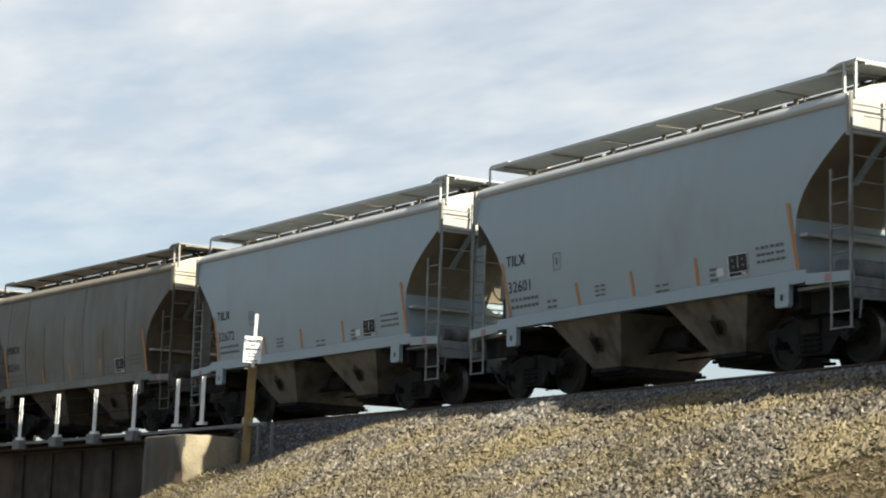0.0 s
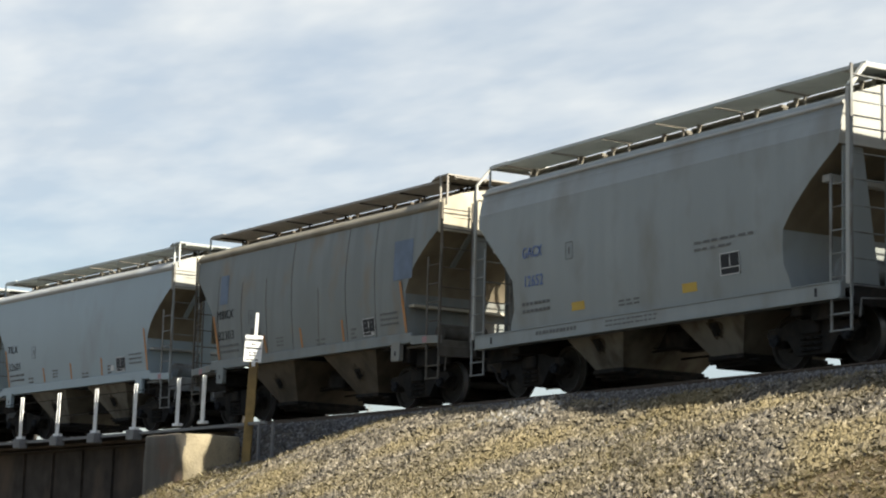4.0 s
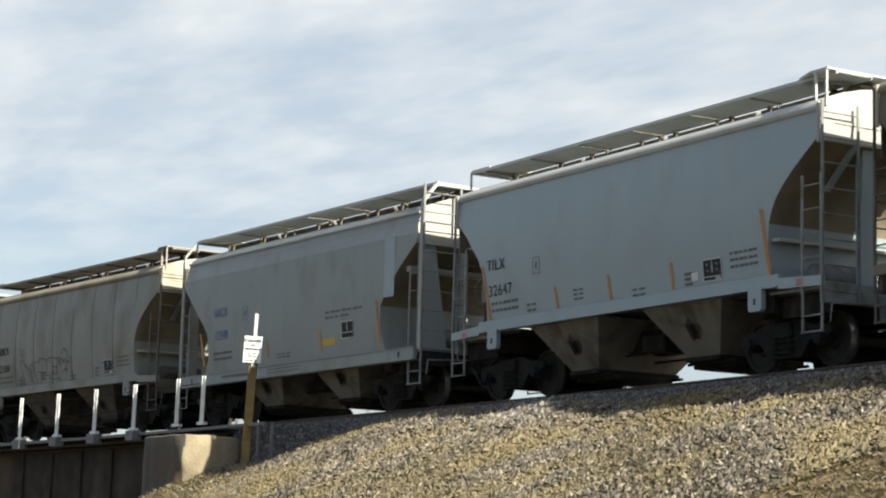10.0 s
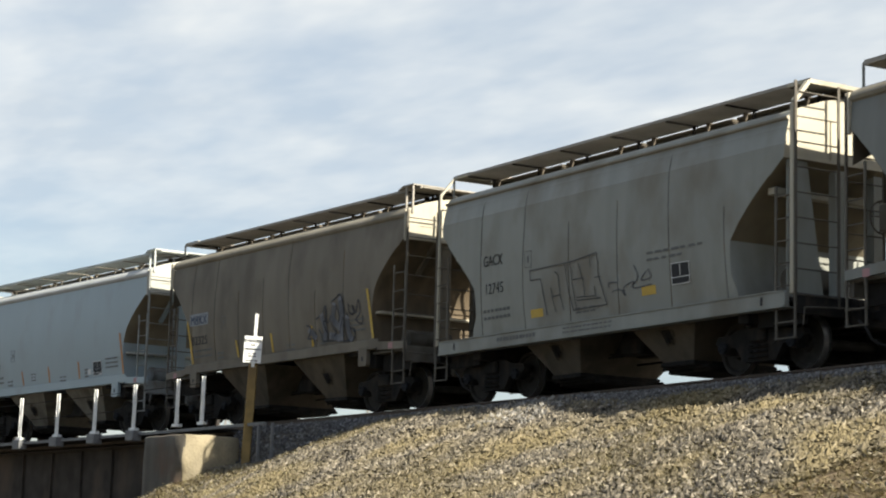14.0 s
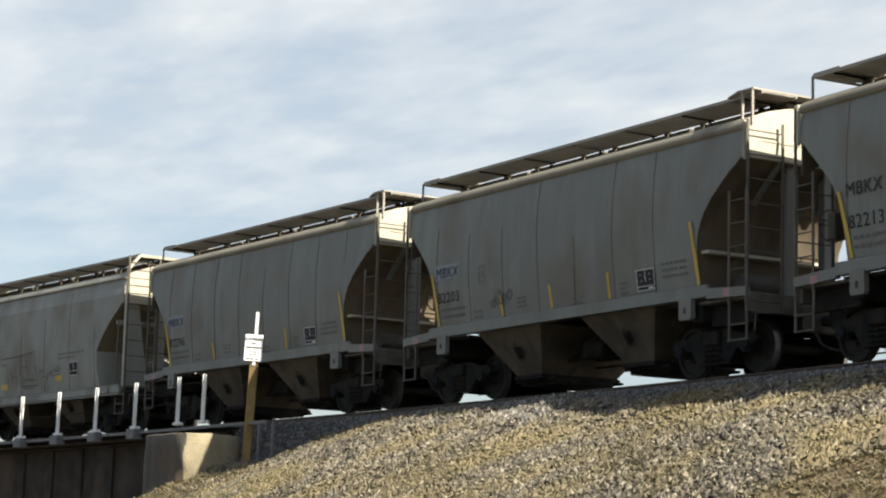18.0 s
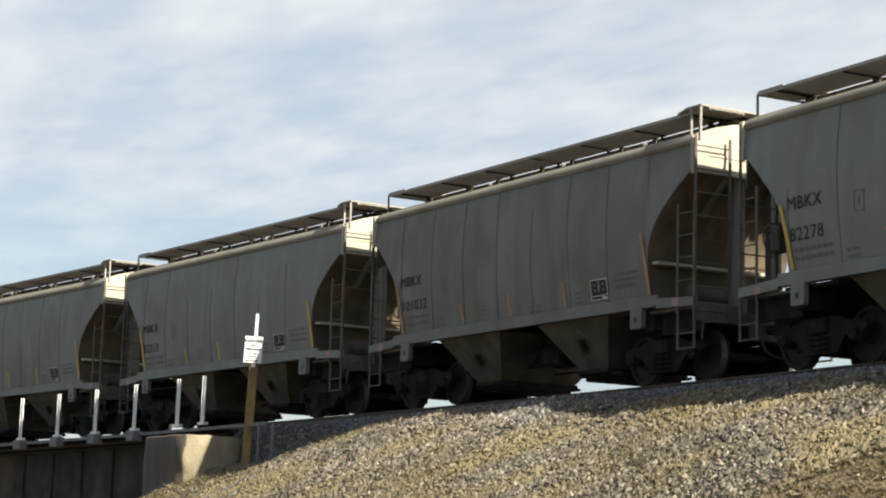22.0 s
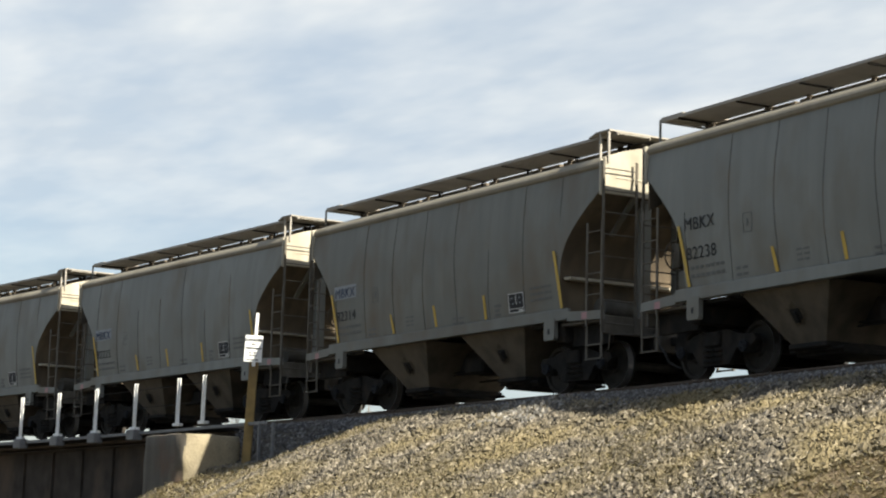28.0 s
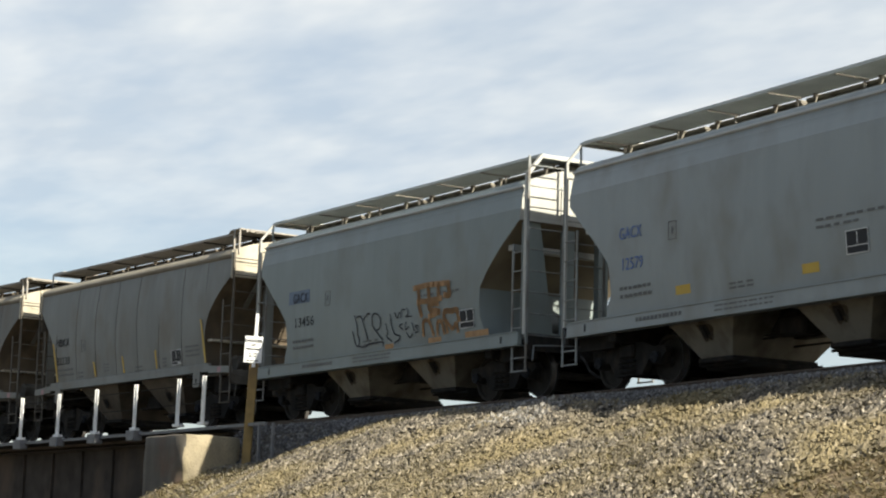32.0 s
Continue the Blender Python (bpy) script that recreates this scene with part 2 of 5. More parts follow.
POST_WOOD = material("yellow_painted_post", (0.215, 0.145, 0.045), 0.7, vary=0.2, scale=5.0, dirt=(0.13, 0.085, 0.03), dirt_at=(0.5, 0.7))
SIGN_BACK = material("sign_white_face", (0.70, 0.72, 0.72), 0.5, vary=0.03)
RAILS = material("rail_steel", (0.10, 0.075, 0.06), 0.6, 0.5, vary=0.2)
BARK = material("grey_bark", (0.16, 0.135, 0.115), 0.9, vary=0.25)


def ground_material(name, dry):
    m = bpy.data.materials.new(name)
    m.use_nodes = True
    n, l = m.node_tree.nodes, m.node_tree.links
    p = n["Principled BSDF"]
    p.inputs["Roughness"].default_value = 0.95
    tc = n.new("ShaderNodeTexCoord")

    def nz(sc, d=4.0):
        t = n.new("ShaderNodeTexNoise")
        t.inputs["Scale"].default_value, t.inputs["Detail"].default_value = sc, d
        l.new(tc.outputs["Object"], t.inputs["Vector"])
        return t.outputs["Fac"]

    def ramp(src, *stops):
        r = n.new("ShaderNodeValToRGB")
        while len(r.color_ramp.elements) < len(stops):
            r.color_ramp.elements.new(0.5)
        for e, (pos, c) in zip(r.color_ramp.elements, stops):
            e.position, e.color = pos, (*c, 1)
        l.new(src, r.inputs[0])
        return r.outputs["Color"]

    def mix(f, a, b, mode="MIX"):
        x = n.new("ShaderNodeMix")
        x.data_type, x.blend_type = "RGBA", mode
        if isinstance(f, float):
            x.inputs["Factor"].default_value = f
        else:
            l.new(f, x.inputs["Factor"])
        l.new(a, x.inputs["A"])
        l.new(b, x.inputs["B"])
        return x.outputs["Result"]

    vor = n.new("ShaderNodeTexVoronoi")
    vor.inputs["Scale"].default_value = 14.0
    l.new(tc.outputs["Object"], vor.inputs["Vector"])
    sepc = n.new("ShaderNodeSeparateColor")
    l.new(vor.outputs["Color"], sepc.inputs[0])
    stone = ramp(sepc.outputs[0], (0.0, (0.018, 0.017, 0.015)), (0.35, (0.044, 0.040, 0.034)), (0.7, (0.080, 0.072, 0.060)), (1.0, (0.14, 0.127, 0.108)))
    straw = ramp(nz(30.0, 3.0), (0.3, (0.037, 0.027, 0.013)), (0.6, (0.104, 0.074, 0.031)), (0.8, (0.148, 0.115, 0.056)))
    patch = n.new("ShaderNodeMapRange")
    patch.inputs["From Min"].default_value, patch.inputs["From Max"].default_value = 0.44, 0.62
    l.new(nz(0.55, 5.0), patch.inputs["Value"])
    l.new(mix(patch.outputs[0], stone, straw) if dry else stone, p.inputs["Base Color"])
    b = n.new("ShaderNodeBump")
    b.inputs["Strength"].default_value, b.inputs["Distance"].default_value = 1.0, 0.04
    l.new(vor.outputs["Distance"], b.inputs["Height"])
    l.new(b.outputs[0], p.inputs["Normal"])
    return m


def stone_material(name, stops, dusty):
    m = bpy.data.materials.new(name)
    m.use_nodes = True
    n, l = m.node_tree.nodes, m.node_tree.links
    p = n["Principled BSDF"]
    p.inputs["Roughness"].default_value = 0.9
    g = n.new("ShaderNodeNewGeometry")
    r = n.new("ShaderNodeValToRGB")
    while len(r.color_ramp.elements) < len(stops):
        r.color_ramp.elements.new(0.5)
    for e, (pos, c) in zip(r.color_ramp.elements, stops):
        e.position, e.color = pos, (*c, 1)
    l.new(g.outputs["Random Per Island"], r.inputs[0])
    tc = n.new("ShaderNodeTexCoord")
    t = n.new("ShaderNodeTexNoise")
    t.inputs["Scale"].default_value, t.inputs["Detail"].default_value = 0.55, 5.0
    l.new(tc.outputs["Object"], t.inputs["Vector"])
    mr = n.new("ShaderNodeMapRange")
    mr.inputs["From Min"].default_value, mr.inputs["From Max"].default_value = 0.43, 0.62
    mr.inputs["To Max"].default_value = dusty
    l.new(t.outputs["Fac"], mr.inputs["Value"])
    x = n.new("ShaderNodeMix")
    x.data_type = "RGBA"
    l.new(mr.outputs[0], x.inputs["Factor"])
    l.new(r.outputs["Color"], x.inputs["A"])
    x.inputs["B"].default_value = (0.178, 0.142, 0.064, 1)
    l.new(x.outputs["Result"], p.inputs["Base Color"])
    return m


GROUND, BALLAST = ground_material("bank_of_gravel_and_dry_grass", True), ground_material("grey_ballast", False)
STONE = stone_material("tan_crushed_stone", ((0.0, (0.022, 0.020, 0.017)), (0.3, (0.066, 0.058, 0.045)), (0.6, (0.118, 0.103, 0.078)), (0.85, (0.172, 0.150, 0.115)), (1.0, (0.285, 0.257, 0.208))), 0.62)
STONE_GREY = stone_material("grey_crushed_stone", ((0.0, (0.036, 0.036, 0.038)), (0.4, (0.076, 0.077, 0.081)), (0.75, (0.125, 0.126, 0.130)), (1.0, (0.22, 0.22, 0.222))), 0.1)
STONE_PALE = stone_material("pale_grey_crushed_stone", ((0.0, (0.06, 0.058, 0.053)), (0.4, (0.12, 0.115, 0.104)), (0.75, (0.19, 0.182, 0.165)), (1.0, (0.31, 0.30, 0.275))), 0.15)
SOIL = material("brown_soil", (0.25, 0.188, 0.115), 0.95, vary=0.3, scale=1.6, dark=(0.14, 0.105, 0.062), bump=0.8, bump_scale=22, dirt=(0.19, 0.145, 0.072), dirt_at=(0.45, 0.62), dirt_scale=2.5)
STRAW = stone_material("dry_straw", ((0.0, (0.095, 0.080, 0.034)), (0.5, (0.19, 0.162, 0.075)), (1.0, (0.30, 0.26, 0.142))), 0.2)

# ---- helpers of shape ----


def mesh_of(bm, mat, name, smooth=35):
    me = bpy.data.meshes.new(name)
    bmesh.ops.recalc_face_normals(bm, faces=bm.faces)
    bm.to_mesh(me)
    bm.free()
    me.materials.append(mat)
    if smooth:
        me.polygons.foreach_set("use_smooth", [True] * len(me.polygons))
        me.set_sharp_from_angle(angle=radians(smooth))
    return me


def part(name, me, parent, label="", at=None):
    ob = new(name, me)
    ob.parent = parent
    if at is not None:
        ob.matrix_basis = at
    if label:
        ob["label"] = label
    return ob


def box(bm, x0, x1, y0, y1, z0, z1, bevel=0.0):
    made = bmesh.ops.create_cube(bm, size=1.0, matrix=Matrix.LocRotScale(((x0 + x1) / 2, (y0 + y1) / 2, (z0 + z1) / 2), None, (abs(x1 - x0), abs(y1 - y0), abs(z1 - z0))))
    if bevel:
        vs = made["verts"]
        bmesh.ops.bevel(bm, geom=list({e for v in vs for e in v.link_edges}), offset=bevel, segments=1, affect="EDGES")
    return bm


def tube(bm, a, b, r, n=8):
    a, b = Vector(a), Vector(b)
    way = b - a
    m = Matrix.Translation((a + b) / 2) @ way.to_track_quat("Z", "Y").to_matrix().to_4x4()
    bmesh.ops.create_cone(bm, cap_ends=True, segments=n, radius1=r, radius2=r, depth=way.length, matrix=m)
    return bm


def bar(bm, a, b, w, d):
    """A flat bar from a to b, w along the track or across, d deep."""
    a, b = Vector(a), Vector(b)
    way = b - a
    m = Matrix.Translation((a + b) / 2) @ way.to_track_quat("Z", "Y").to_matrix().to_4x4() @ Matrix.Diagonal((w, d, way.length, 1))
    bmesh.ops.create_cube(bm, size=1.0, matrix=m)
    return bm


def prism(bm, outline, y0, y1):
    """An outline of (x, z) drawn out from y0 to y1."""
    a = [bm.verts.new((x, y0, z)) for x, z in outline]
    b = [bm.verts.new((x, y1, z)) for x, z in outline]
    bm.faces.new(a)
    bm.faces.new(list(reversed(b)))
    for i in range(len(a)):
        j = (i + 1) % len(a)
        bm.faces.new((a[j], a[i], b[i], b[j]))
    return bm


CACHE = {}


def body_mesh(kind, panels, swell, seam_w, paint, ends, slope, roof, grimy):
    """The body in its paint, its end sheets above the slope in theirs."""
    k = ("body", kind, panels, paint.name, ends.name)
    if k not in CACHE:
        me = mesh_of(shell(LEV_T if kind == "T" else LEV_G, panels, swell, seam_w), paint, "body", 28)
        me.materials.append(ends)
        me.materials.append(slope)
        me.materials.append(roof)
        for f in me.polygons:
            # upper end sheets take the sunlit copy of the paint
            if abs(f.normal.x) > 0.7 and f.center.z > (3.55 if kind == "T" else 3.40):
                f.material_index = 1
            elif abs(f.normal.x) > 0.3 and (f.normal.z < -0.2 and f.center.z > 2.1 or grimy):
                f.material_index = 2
            elif f.center.z > 4.05 and (kind == "T" or f.center.z < 4.13):
                f.material_index = 3
        CACHE[k] = me
    return CACHE[k]



def cached(key, make, mat, smooth=35):
    k = (key, mat.name)
    if k not in CACHE:
        if key in CACHE:
            me = CACHE[key].copy()
            me.materials.clear()
            me.materials.append(mat)
        else:
            me = mesh_of(make(), mat, key, smooth)
            CACHE[key] = me
        CACHE[k] = me
    return CACHE[k]


def written(text, size, mat, slim=1.0, bold=0.0):
    """Lettering as a thin mesh: x to the reader's right, z up."""
    key = f"lettering {text} {size} {slim}"
    if (key, mat.name) not in CACHE:
        cu = bpy.data.curves.new("lettering", "FONT")
        cu.space_character = 1.08
        cu.body, cu.size, cu.extrude, cu.resolution_u, cu.offset = text, size, 0.002, 3, size * bold
        ob = bpy.data.objects.new("lettering", cu)
        scene.collection.objects.link(ob)
        dg = bpy.context.evaluated_depsgraph_get()
        me = bpy.data.meshes.new_from_object(ob.evaluated_get(dg))
        bpy.data.objects.remove(ob)
        me.transform(Matrix.Diagonal((slim, 1, 1, 1)) @ Matrix.Rotation(radians(90), 4, "X"))
        me.materials.clear()
        me.materials.append(mat)
        CACHE[(key, mat.name)] = me
    return CACHE[(key, mat.name)]


# ---- hopper cars: x along the car, -y the side towards the bank, z above the rails ----
LEV_T = [(1.45, 4.42, 1.50), (1.85, 4.42, 1.545), (2.1, 4.43, 1.57), (2.35, 4.47, 1.59), (2.55, 4.55, 1.60), (2.74, 4.66, 1.605), (2.95, 4.84, 1.605),
         (3.18, 5.06, 1.60), (3.4, 5.30, 1.588), (3.6, 5.54, 1.57), (3.85, 5.56, 1.545), (4.04, 5.56, 1.525), (4.07, 5.56, 1.565), (4.12, 5.56, 1.58), (4.17, 5.56, 1.56), (4.215, 5.56, 1.515), (4.25, 5.56, 1.45),
         (4.31, 5.56, 1.32), (4.41, 5.55, 1.05), (4.51, 5.55, 0.65), (4.56, 5.55, 0.3)]
LEV_G = [(1.17, 4.28, 1.51), (1.4, 4.22, 1.535), (1.62, 4.08, 1.56), (1.9, 4.08, 1.58), (2.19, 4.12, 1.595), (2.45, 4.36, 1.605), (2.7, 4.62, 1.61), (2.92, 4.87, 1.61),
         (3.15, 5.13, 1.605), (3.41, 5.42, 1.60), (3.64, 5.43, 1.595), (3.66, 5.43, 1.582), (3.80, 5.43, 1.566), (3.815, 5.43, 1.556), (3.93, 5.43, 1.538), (3.945, 5.43, 1.526), (4.05, 5.43, 1.505), (4.07, 5.43, 1.545), (4.105, 5.43, 1.545), (4.125, 5.43, 1.48), (4.19, 5.43, 1.445),
         (4.24, 5.43, 1.36), (4.32, 5.43, 1.15), (4.46, 5.43, 0.75), (4.55, 5.43, 0.3)]


def shell(levels, panels, swell, seam_w):
    """The car's closed body: levels of (z, half length, half width); sides swell between the seams of the panels."""
    bm = bmesh.new()
    top_x = max(l[1] for l in levels)
    n = panels * 8
    xs = [-top_x + 2 * top_x * i / n for i in range(n + 1)]

    def bulge(x, z):
        f = (x + top_x) / (2 * top_x) * panels
        f -= math.floor(f)
        edge = min(f, 1 - f) * 2
        up = max(0.0, min(1.0, (z - 1.3) / 0.7, (4.15 - z) / 0.5))
        return swell * up * min(1.0, edge / seam_w) ** 0.6

    rows = {}
    for side in (-1, 1):
        grid = []
        for z, X, Y in levels:
            grid.append([bm.verts.new((max(-X, min(X, x)), side * (Y + bulge(x, z)), z)) for x in xs])
        rows[side] = grid
        for j in range(len(levels) - 1):
            for i in range(n):
                q = (grid[j][i], grid[j][i + 1], grid[j + 1][i + 1], grid[j + 1][i])
                bm.faces.new(q if side < 0 else tuple(reversed(q)))
    for j in range(len(levels) - 1):
        for i, flip in ((0, False), (n, True)):
            q = (rows[-1][j][i], rows[-1][j + 1][i], rows[1][j + 1][i], rows[1][j][i])
            bm.faces.new(tuple(reversed(q)) if flip else q)
    for j in (0, len(levels) - 1):
        for i in range(n):
            q = (rows[-1][j][i], rows[-1][j][i + 1], rows[1][j][i + 1], rows[1][j][i])
            bm.faces.new(q if j else tuple(reversed(q)))
    for v in bm.verts:
        if v.co.x > 3.9 and v.co.z < 3.5:
            v.co.x -= 0.10 * min(1.0, (3.5 - v.co.z) / 0.6) * min(1.0, (v.co.x - 3.9) / 0.3)
    bmesh.ops.dissolve_degenerate(bm, dist=1e-4, edges=bm.edges)
    return bm


def b_sill(side, kind):
    def make():
        bm = bmesh.new()
        if kind == "T":
            box(bm, -4.62, 4.62, side * 1.52, side * 1.60, 1.29, 1.49, 0.012)
            box(bm, -4.60, 4.60, side * 1.45, side * 1.625, 1.275, 1.30)
            for e in (-1, 1):
                prism(bm, [(e * 4.60, 1.24), (e * 5.66, 1.20), (e * 5.66, 1.36), (e * 4.60, 1.42)], side * 1.50, side * 1.60)
        else:
            box(bm, -5.45, 5.45, side * 1.50, side * 1.62, 0.95, 1.20, 0.015)
            box(bm, -5.44, 5.44, side * 1.40, side * 1.645, 0.93, 0.955)
            box(bm, -5.44, 5.44, side * 1.50, side * 1.64, 1.19, 1.21)
        return bm
    return make


def b_hopper():
    bm = bmesh.new()
    # four-sided funnel that narrows to the outlet
    t = [(-1.16, -1.46, 1.30), (1.16, -1.46, 1.30), (1.16, 1.46, 1.30), (-1.16, 1.46, 1.30)]
    b = [(-0.46, -0.90, 0.40), (0.42, -0.90, 0.40), (0.42, 0.90, 0.40), (-0.46, 0.90, 0.40)]
    tv, bv = [bm.verts.new(v) for v in t], [bm.verts.new(v) for v in b]
    for i in range(4):
        j = (i + 1) % 4
        bm.faces.new((tv[i], tv[j], bv[j], bv[i]))
    bm.faces.new(bv)
    bm.faces.new(list(reversed(tv)))
    return bm


def b_outlet():
    bm = bmesh.new()
    box(bm, -0.50, 0.48, -0.95, 0.95, 0.31, 0.40, 0.02)
    for y in (-0.80, 0.80):
        tube(bm, (-0.6, y, 0.29), (0.75, y, 0.29), 0.028, 8)
    box(bm, -0.60, 0.60, -0.70, 0.70, 0.21, 0.31, 0.02)
    return bm


def b_centre():
    bm = bmesh.new()
    for s in (-1, 1):
        box(bm, -5.7, 5.7, s * 0.27, s * 0.34, 0.72, 1.10)
        box(bm, -5.7, 5.7, s * 0.20, s * 0.45, 0.70, 0.725)
    box(bm, -5.7, 5.7, -0.34, 0.34, 1.08, 1.11)
    return bm


def b_platform(e, kind):
    def make():
        bm = bmesh.new()
        zt = 1.22 if kind == "T" else 1.10
        box(bm, e * 4.3, e * 5.64, -1.50, 1.50, zt - 0.05, zt)
        box(bm, e * 5.54, e * 5.66, -1.52, 1.52, zt - 0.28, zt + 0.06, 0.012)
        box(bm, e * 5.64, e * 5.82, -0.36, 0.36, 0.68, 1.12, 0.02)
        return bm
    return make


def b_jack():
    bm = bmesh.new()
    prism(bm, [(-0.17, 1.32), (0.17, 1.32), (0.17, 0.96), (0.14, 0.92), (-0.14, 0.92), (-0.17, 0.96)], -0.05, 0.05)
    return bm


def b_post(kind):
    def make():
        # channel post that carries the slope sheet down to the end sill
        bm = bmesh.new()
        top = 3.66 if kind == "T" else 3.3
        box(bm, 5.22, 5.46, -0.05, 0.05, 1.15, top)
        box(bm, 5.44, 5.47, -0.12, 0.12, 1.15, top)
        return bm
    return make


def b_brace(side):
    def make():
        # flat gusset bar from the foot of the end panel back to the slope sheet
        return bar(bmesh.new(), (4.82, side * 0.74, 2.93), (5.56, side * 0.74, 3.60), 0.11, 0.05)
    return make


def b_gusset(side):
    def make():
        # corner plate at the upper front corner, between the roof's edge and the slope
        bm = bmesh.new()
        out = [(side * 1.55, 3.62), (side * 0.85, 3.62), (side * 1.05, 3.30), (side * 1.55, 3.02)]
        a, b = [bm.verts.new((5.50, y, z)) for y, z in out], [bm.verts.new((5.52, y, z)) for y, z in out]
        bm.faces.new(a)
        bm.faces.new(list(reversed(b)))
        for i in range(4):
            j = (i + 1) % 4
            bm.faces.new((a[j], a[i], b[i], b[j]))
        return bm
    return make


def b_endpanel():
    bm = bmesh.new()
    box(bm, 5.555, 5.60, -1.60, -1.53, 3.52, 4.20, 0.01)
    box(bm, 5.555, 5.60, 1.53, 1.60, 3.52, 4.20, 0.01)
    box(bm, 5.555, 5.61, -1.53, 1.53, 3.56, 3.62, 0.01)
    box(bm, 5.556, 5.575, -1.2, 1.2, 3.88, 3.90)
    return bm


def b_stiles(width, z0, z1, w=0.05):
    """The two uprights of a ladder in its own plane: x across from 0 to width, z up."""
    def make():
        bm = bmesh.new()
        for x in (0.0, width):
            box(bm, x - w / 2, x + w / 2, -0.012, 0.012, z0, z1)
        return bm
    return make


def ladder(name, rungs, width, z0, z1, mat, car, at):
    """A ladder of two uprights, each rung a bar of its own between them."""
    up = part(name, cached(f"{name} {width} {z0} {z1}", b_stiles(width, z0, z1), mat, 0), car, "", at)
    rung = cached(f"rung {width}", lambda: tube(bmesh.new(), (0, 0, 0), (width, 0, 0), 0.013, 6), mat)
    for i in range(rungs):
        part("rung", rung, up, "", pose(0, 0, z0 + 0.18 + (z1 - z0 - 0.36) * i / max(1, rungs - 1)))
    return up


def b_stirrup():
    bm = bmesh.new()
    for x in (0.0, 0.46):
        box(bm, x - 0.022, x + 0.022, -0.012, 0.012, 0.46, 1.25)
    for z in (0.48, 0.74):
        box(bm, -0.02, 0.48, -0.03, 0.03, z - 0.012, z + 0.012)
    return bm


def b_board(y0, y1):
    def make():
        bm = bmesh.new()
        # bearing bars along, cross bars over them: an open grating
        k = int(round((y1 - y0) / 0.045))
        for i in range(k + 1):
            y = y0 + (y1 - y0) * i / k
            box(bm, -5.62, 5.62, y - 0.009, y + 0.009, 4.705, 4.74)
        for i in range(75):
            x = -5.6 + 11.2 * i / 74
            box(bm, x - 0.03, x + 0.03, y0, y1, 4.72, 4.738)
        for y in (y0, y1):
            box(bm, -5.64, 5.64, y - 0.012, y + 0.012, 4.69, 4.745)
        return bm
    return make


def b_support():
    # a bracket under the board: a short leg on the roof and a thin arm
    bm = bmesh.new()
    box(bm, -0.016, 0.016, -0.60, -0.55, 4.36, 4.70)
    box(bm, -0.012, 0.012, -1.22, -0.49, 4.668, 4.70)
    return bm


def b_crosswalk(kind):
    def make():
        bm = bmesh.new()
        if kind == "T":
            out = [(4.70, -1.23), (5.20, -1.42), (5.62, -1.42), (5.62, 1.42), (5.20, 1.42), (4.70, 1.23)]
        else:
            out = [(5.05, -1.13), (5.62, -1.13), (5.62, 1.13), (5.05, 1.13)]
        zb = 4.75 if kind == "T" else 4.69
        lo, hi = [bm.verts.new((x, y, zb)) for x, y in out], [bm.verts.new((x, y, zb + 0.03)) for x, y in out]
        bm.faces.new(lo)
        bm.faces.new(list(reversed(hi)))
        for i in range(len(out)):
            j = (i + 1) % len(out)
            bm.faces.new((lo[j], lo[i], hi[i], hi[j]))
        for y in (-1.40, 1.40) if kind == "T" else ():
            box(bm, 5.30, 5.34, y - 0.02, y + 0.02, 4.2, 4.75)
            box(bm, 5.56, 5.60, y - 0.02, y + 0.02, 4.15, 4.75)
        return bm
    return make


def b_frontwalk(kind):
    def make():
        # on tube-framed cars this short plate is added to trim sun on the end ahead
        wide = 1.22 if kind == "T" else 1.18
        return box(bmesh.new(), -5.62, -4.95 if kind == "T" else -5.04, -wide, wide, 4.75, 4.78)
    return make


def b_railend():
    # bent pipe under the board's end
    bm = bmesh.new()
    for y in (-1.22, 1.22):
        tube(bm, (-5.64, y, 4.32), (-5.64, y, 4.72), 0.024)
        tube(bm, (-5.64, y, 4.32), (-5.50, y, 4.30), 0.024)
    tube(bm, (-5.64, -1.22, 4.72), (-5.64, 1.22, 4.72), 0.024)
    return bm


def b_hatch():
    # trough hatch cover with raised latch bars across it
    bm = bmesh.new()
    box(bm, -1.31, 1.31, -0.42, 0.42, 4.40, 4.61, 0.02)
    box(bm, -1.29, 1.29, -0.45, 0.45, 4.61, 4.682, 0.015)
    for x in (-0.98, 0.66):
        box(bm, x - 0.03, x + 0.03, -0.50, 0.50, 4.682, 4.695)
        for y in (-0.50, 0.50):
            box(bm, x - 0.03, x + 0.03, y - 0.03, y + 0.03, 4.46, 4.70)
    return bm


def b_cage(wide):
    def make():
        # bent tube frame round the top of the end, with a cut corner each side
        bm = bmesh.new()
        x = 5.60
        pts = [(x, -1.56, 1.15), (x, -1.56, 4.30), (x, -1.24, 4.69), (x, 1.24, 4.69), (x, 1.56, 4.30), (x, 1.56, 1.15)]
        for a, b in zip(pts, pts[1:]):
            bar(bm, a, b, wide, wide * 0.8)
        for y in (-1.24, 1.24):
            bar(bm, (x, y, 4.69), (5.1, y, 4.70), wide * 0.6, wide * 0.6)
        return bm
    return make


def b_slopebeam():
    # channel across the slope sheet
    bm = bmesh.new()
    box(bm, 4.86, 5.06, -1.48, 1.48, 2.86, 2.98, 0.01)
    return bm


def b_endplate_g():
    bm = bmesh.new()
    box(bm, 5.435, 5.455, -0.62, 0.62, 3.42, 4.15)
    box(bm, 5.435, 5.47, -1.5, 1.5, 3.40, 3.46)
    for z in (3.62, 3.70, 3.78):
        box(bm, 5.455, 5.465, 0.15, 0.55, z, z + 0.025)
    return bm


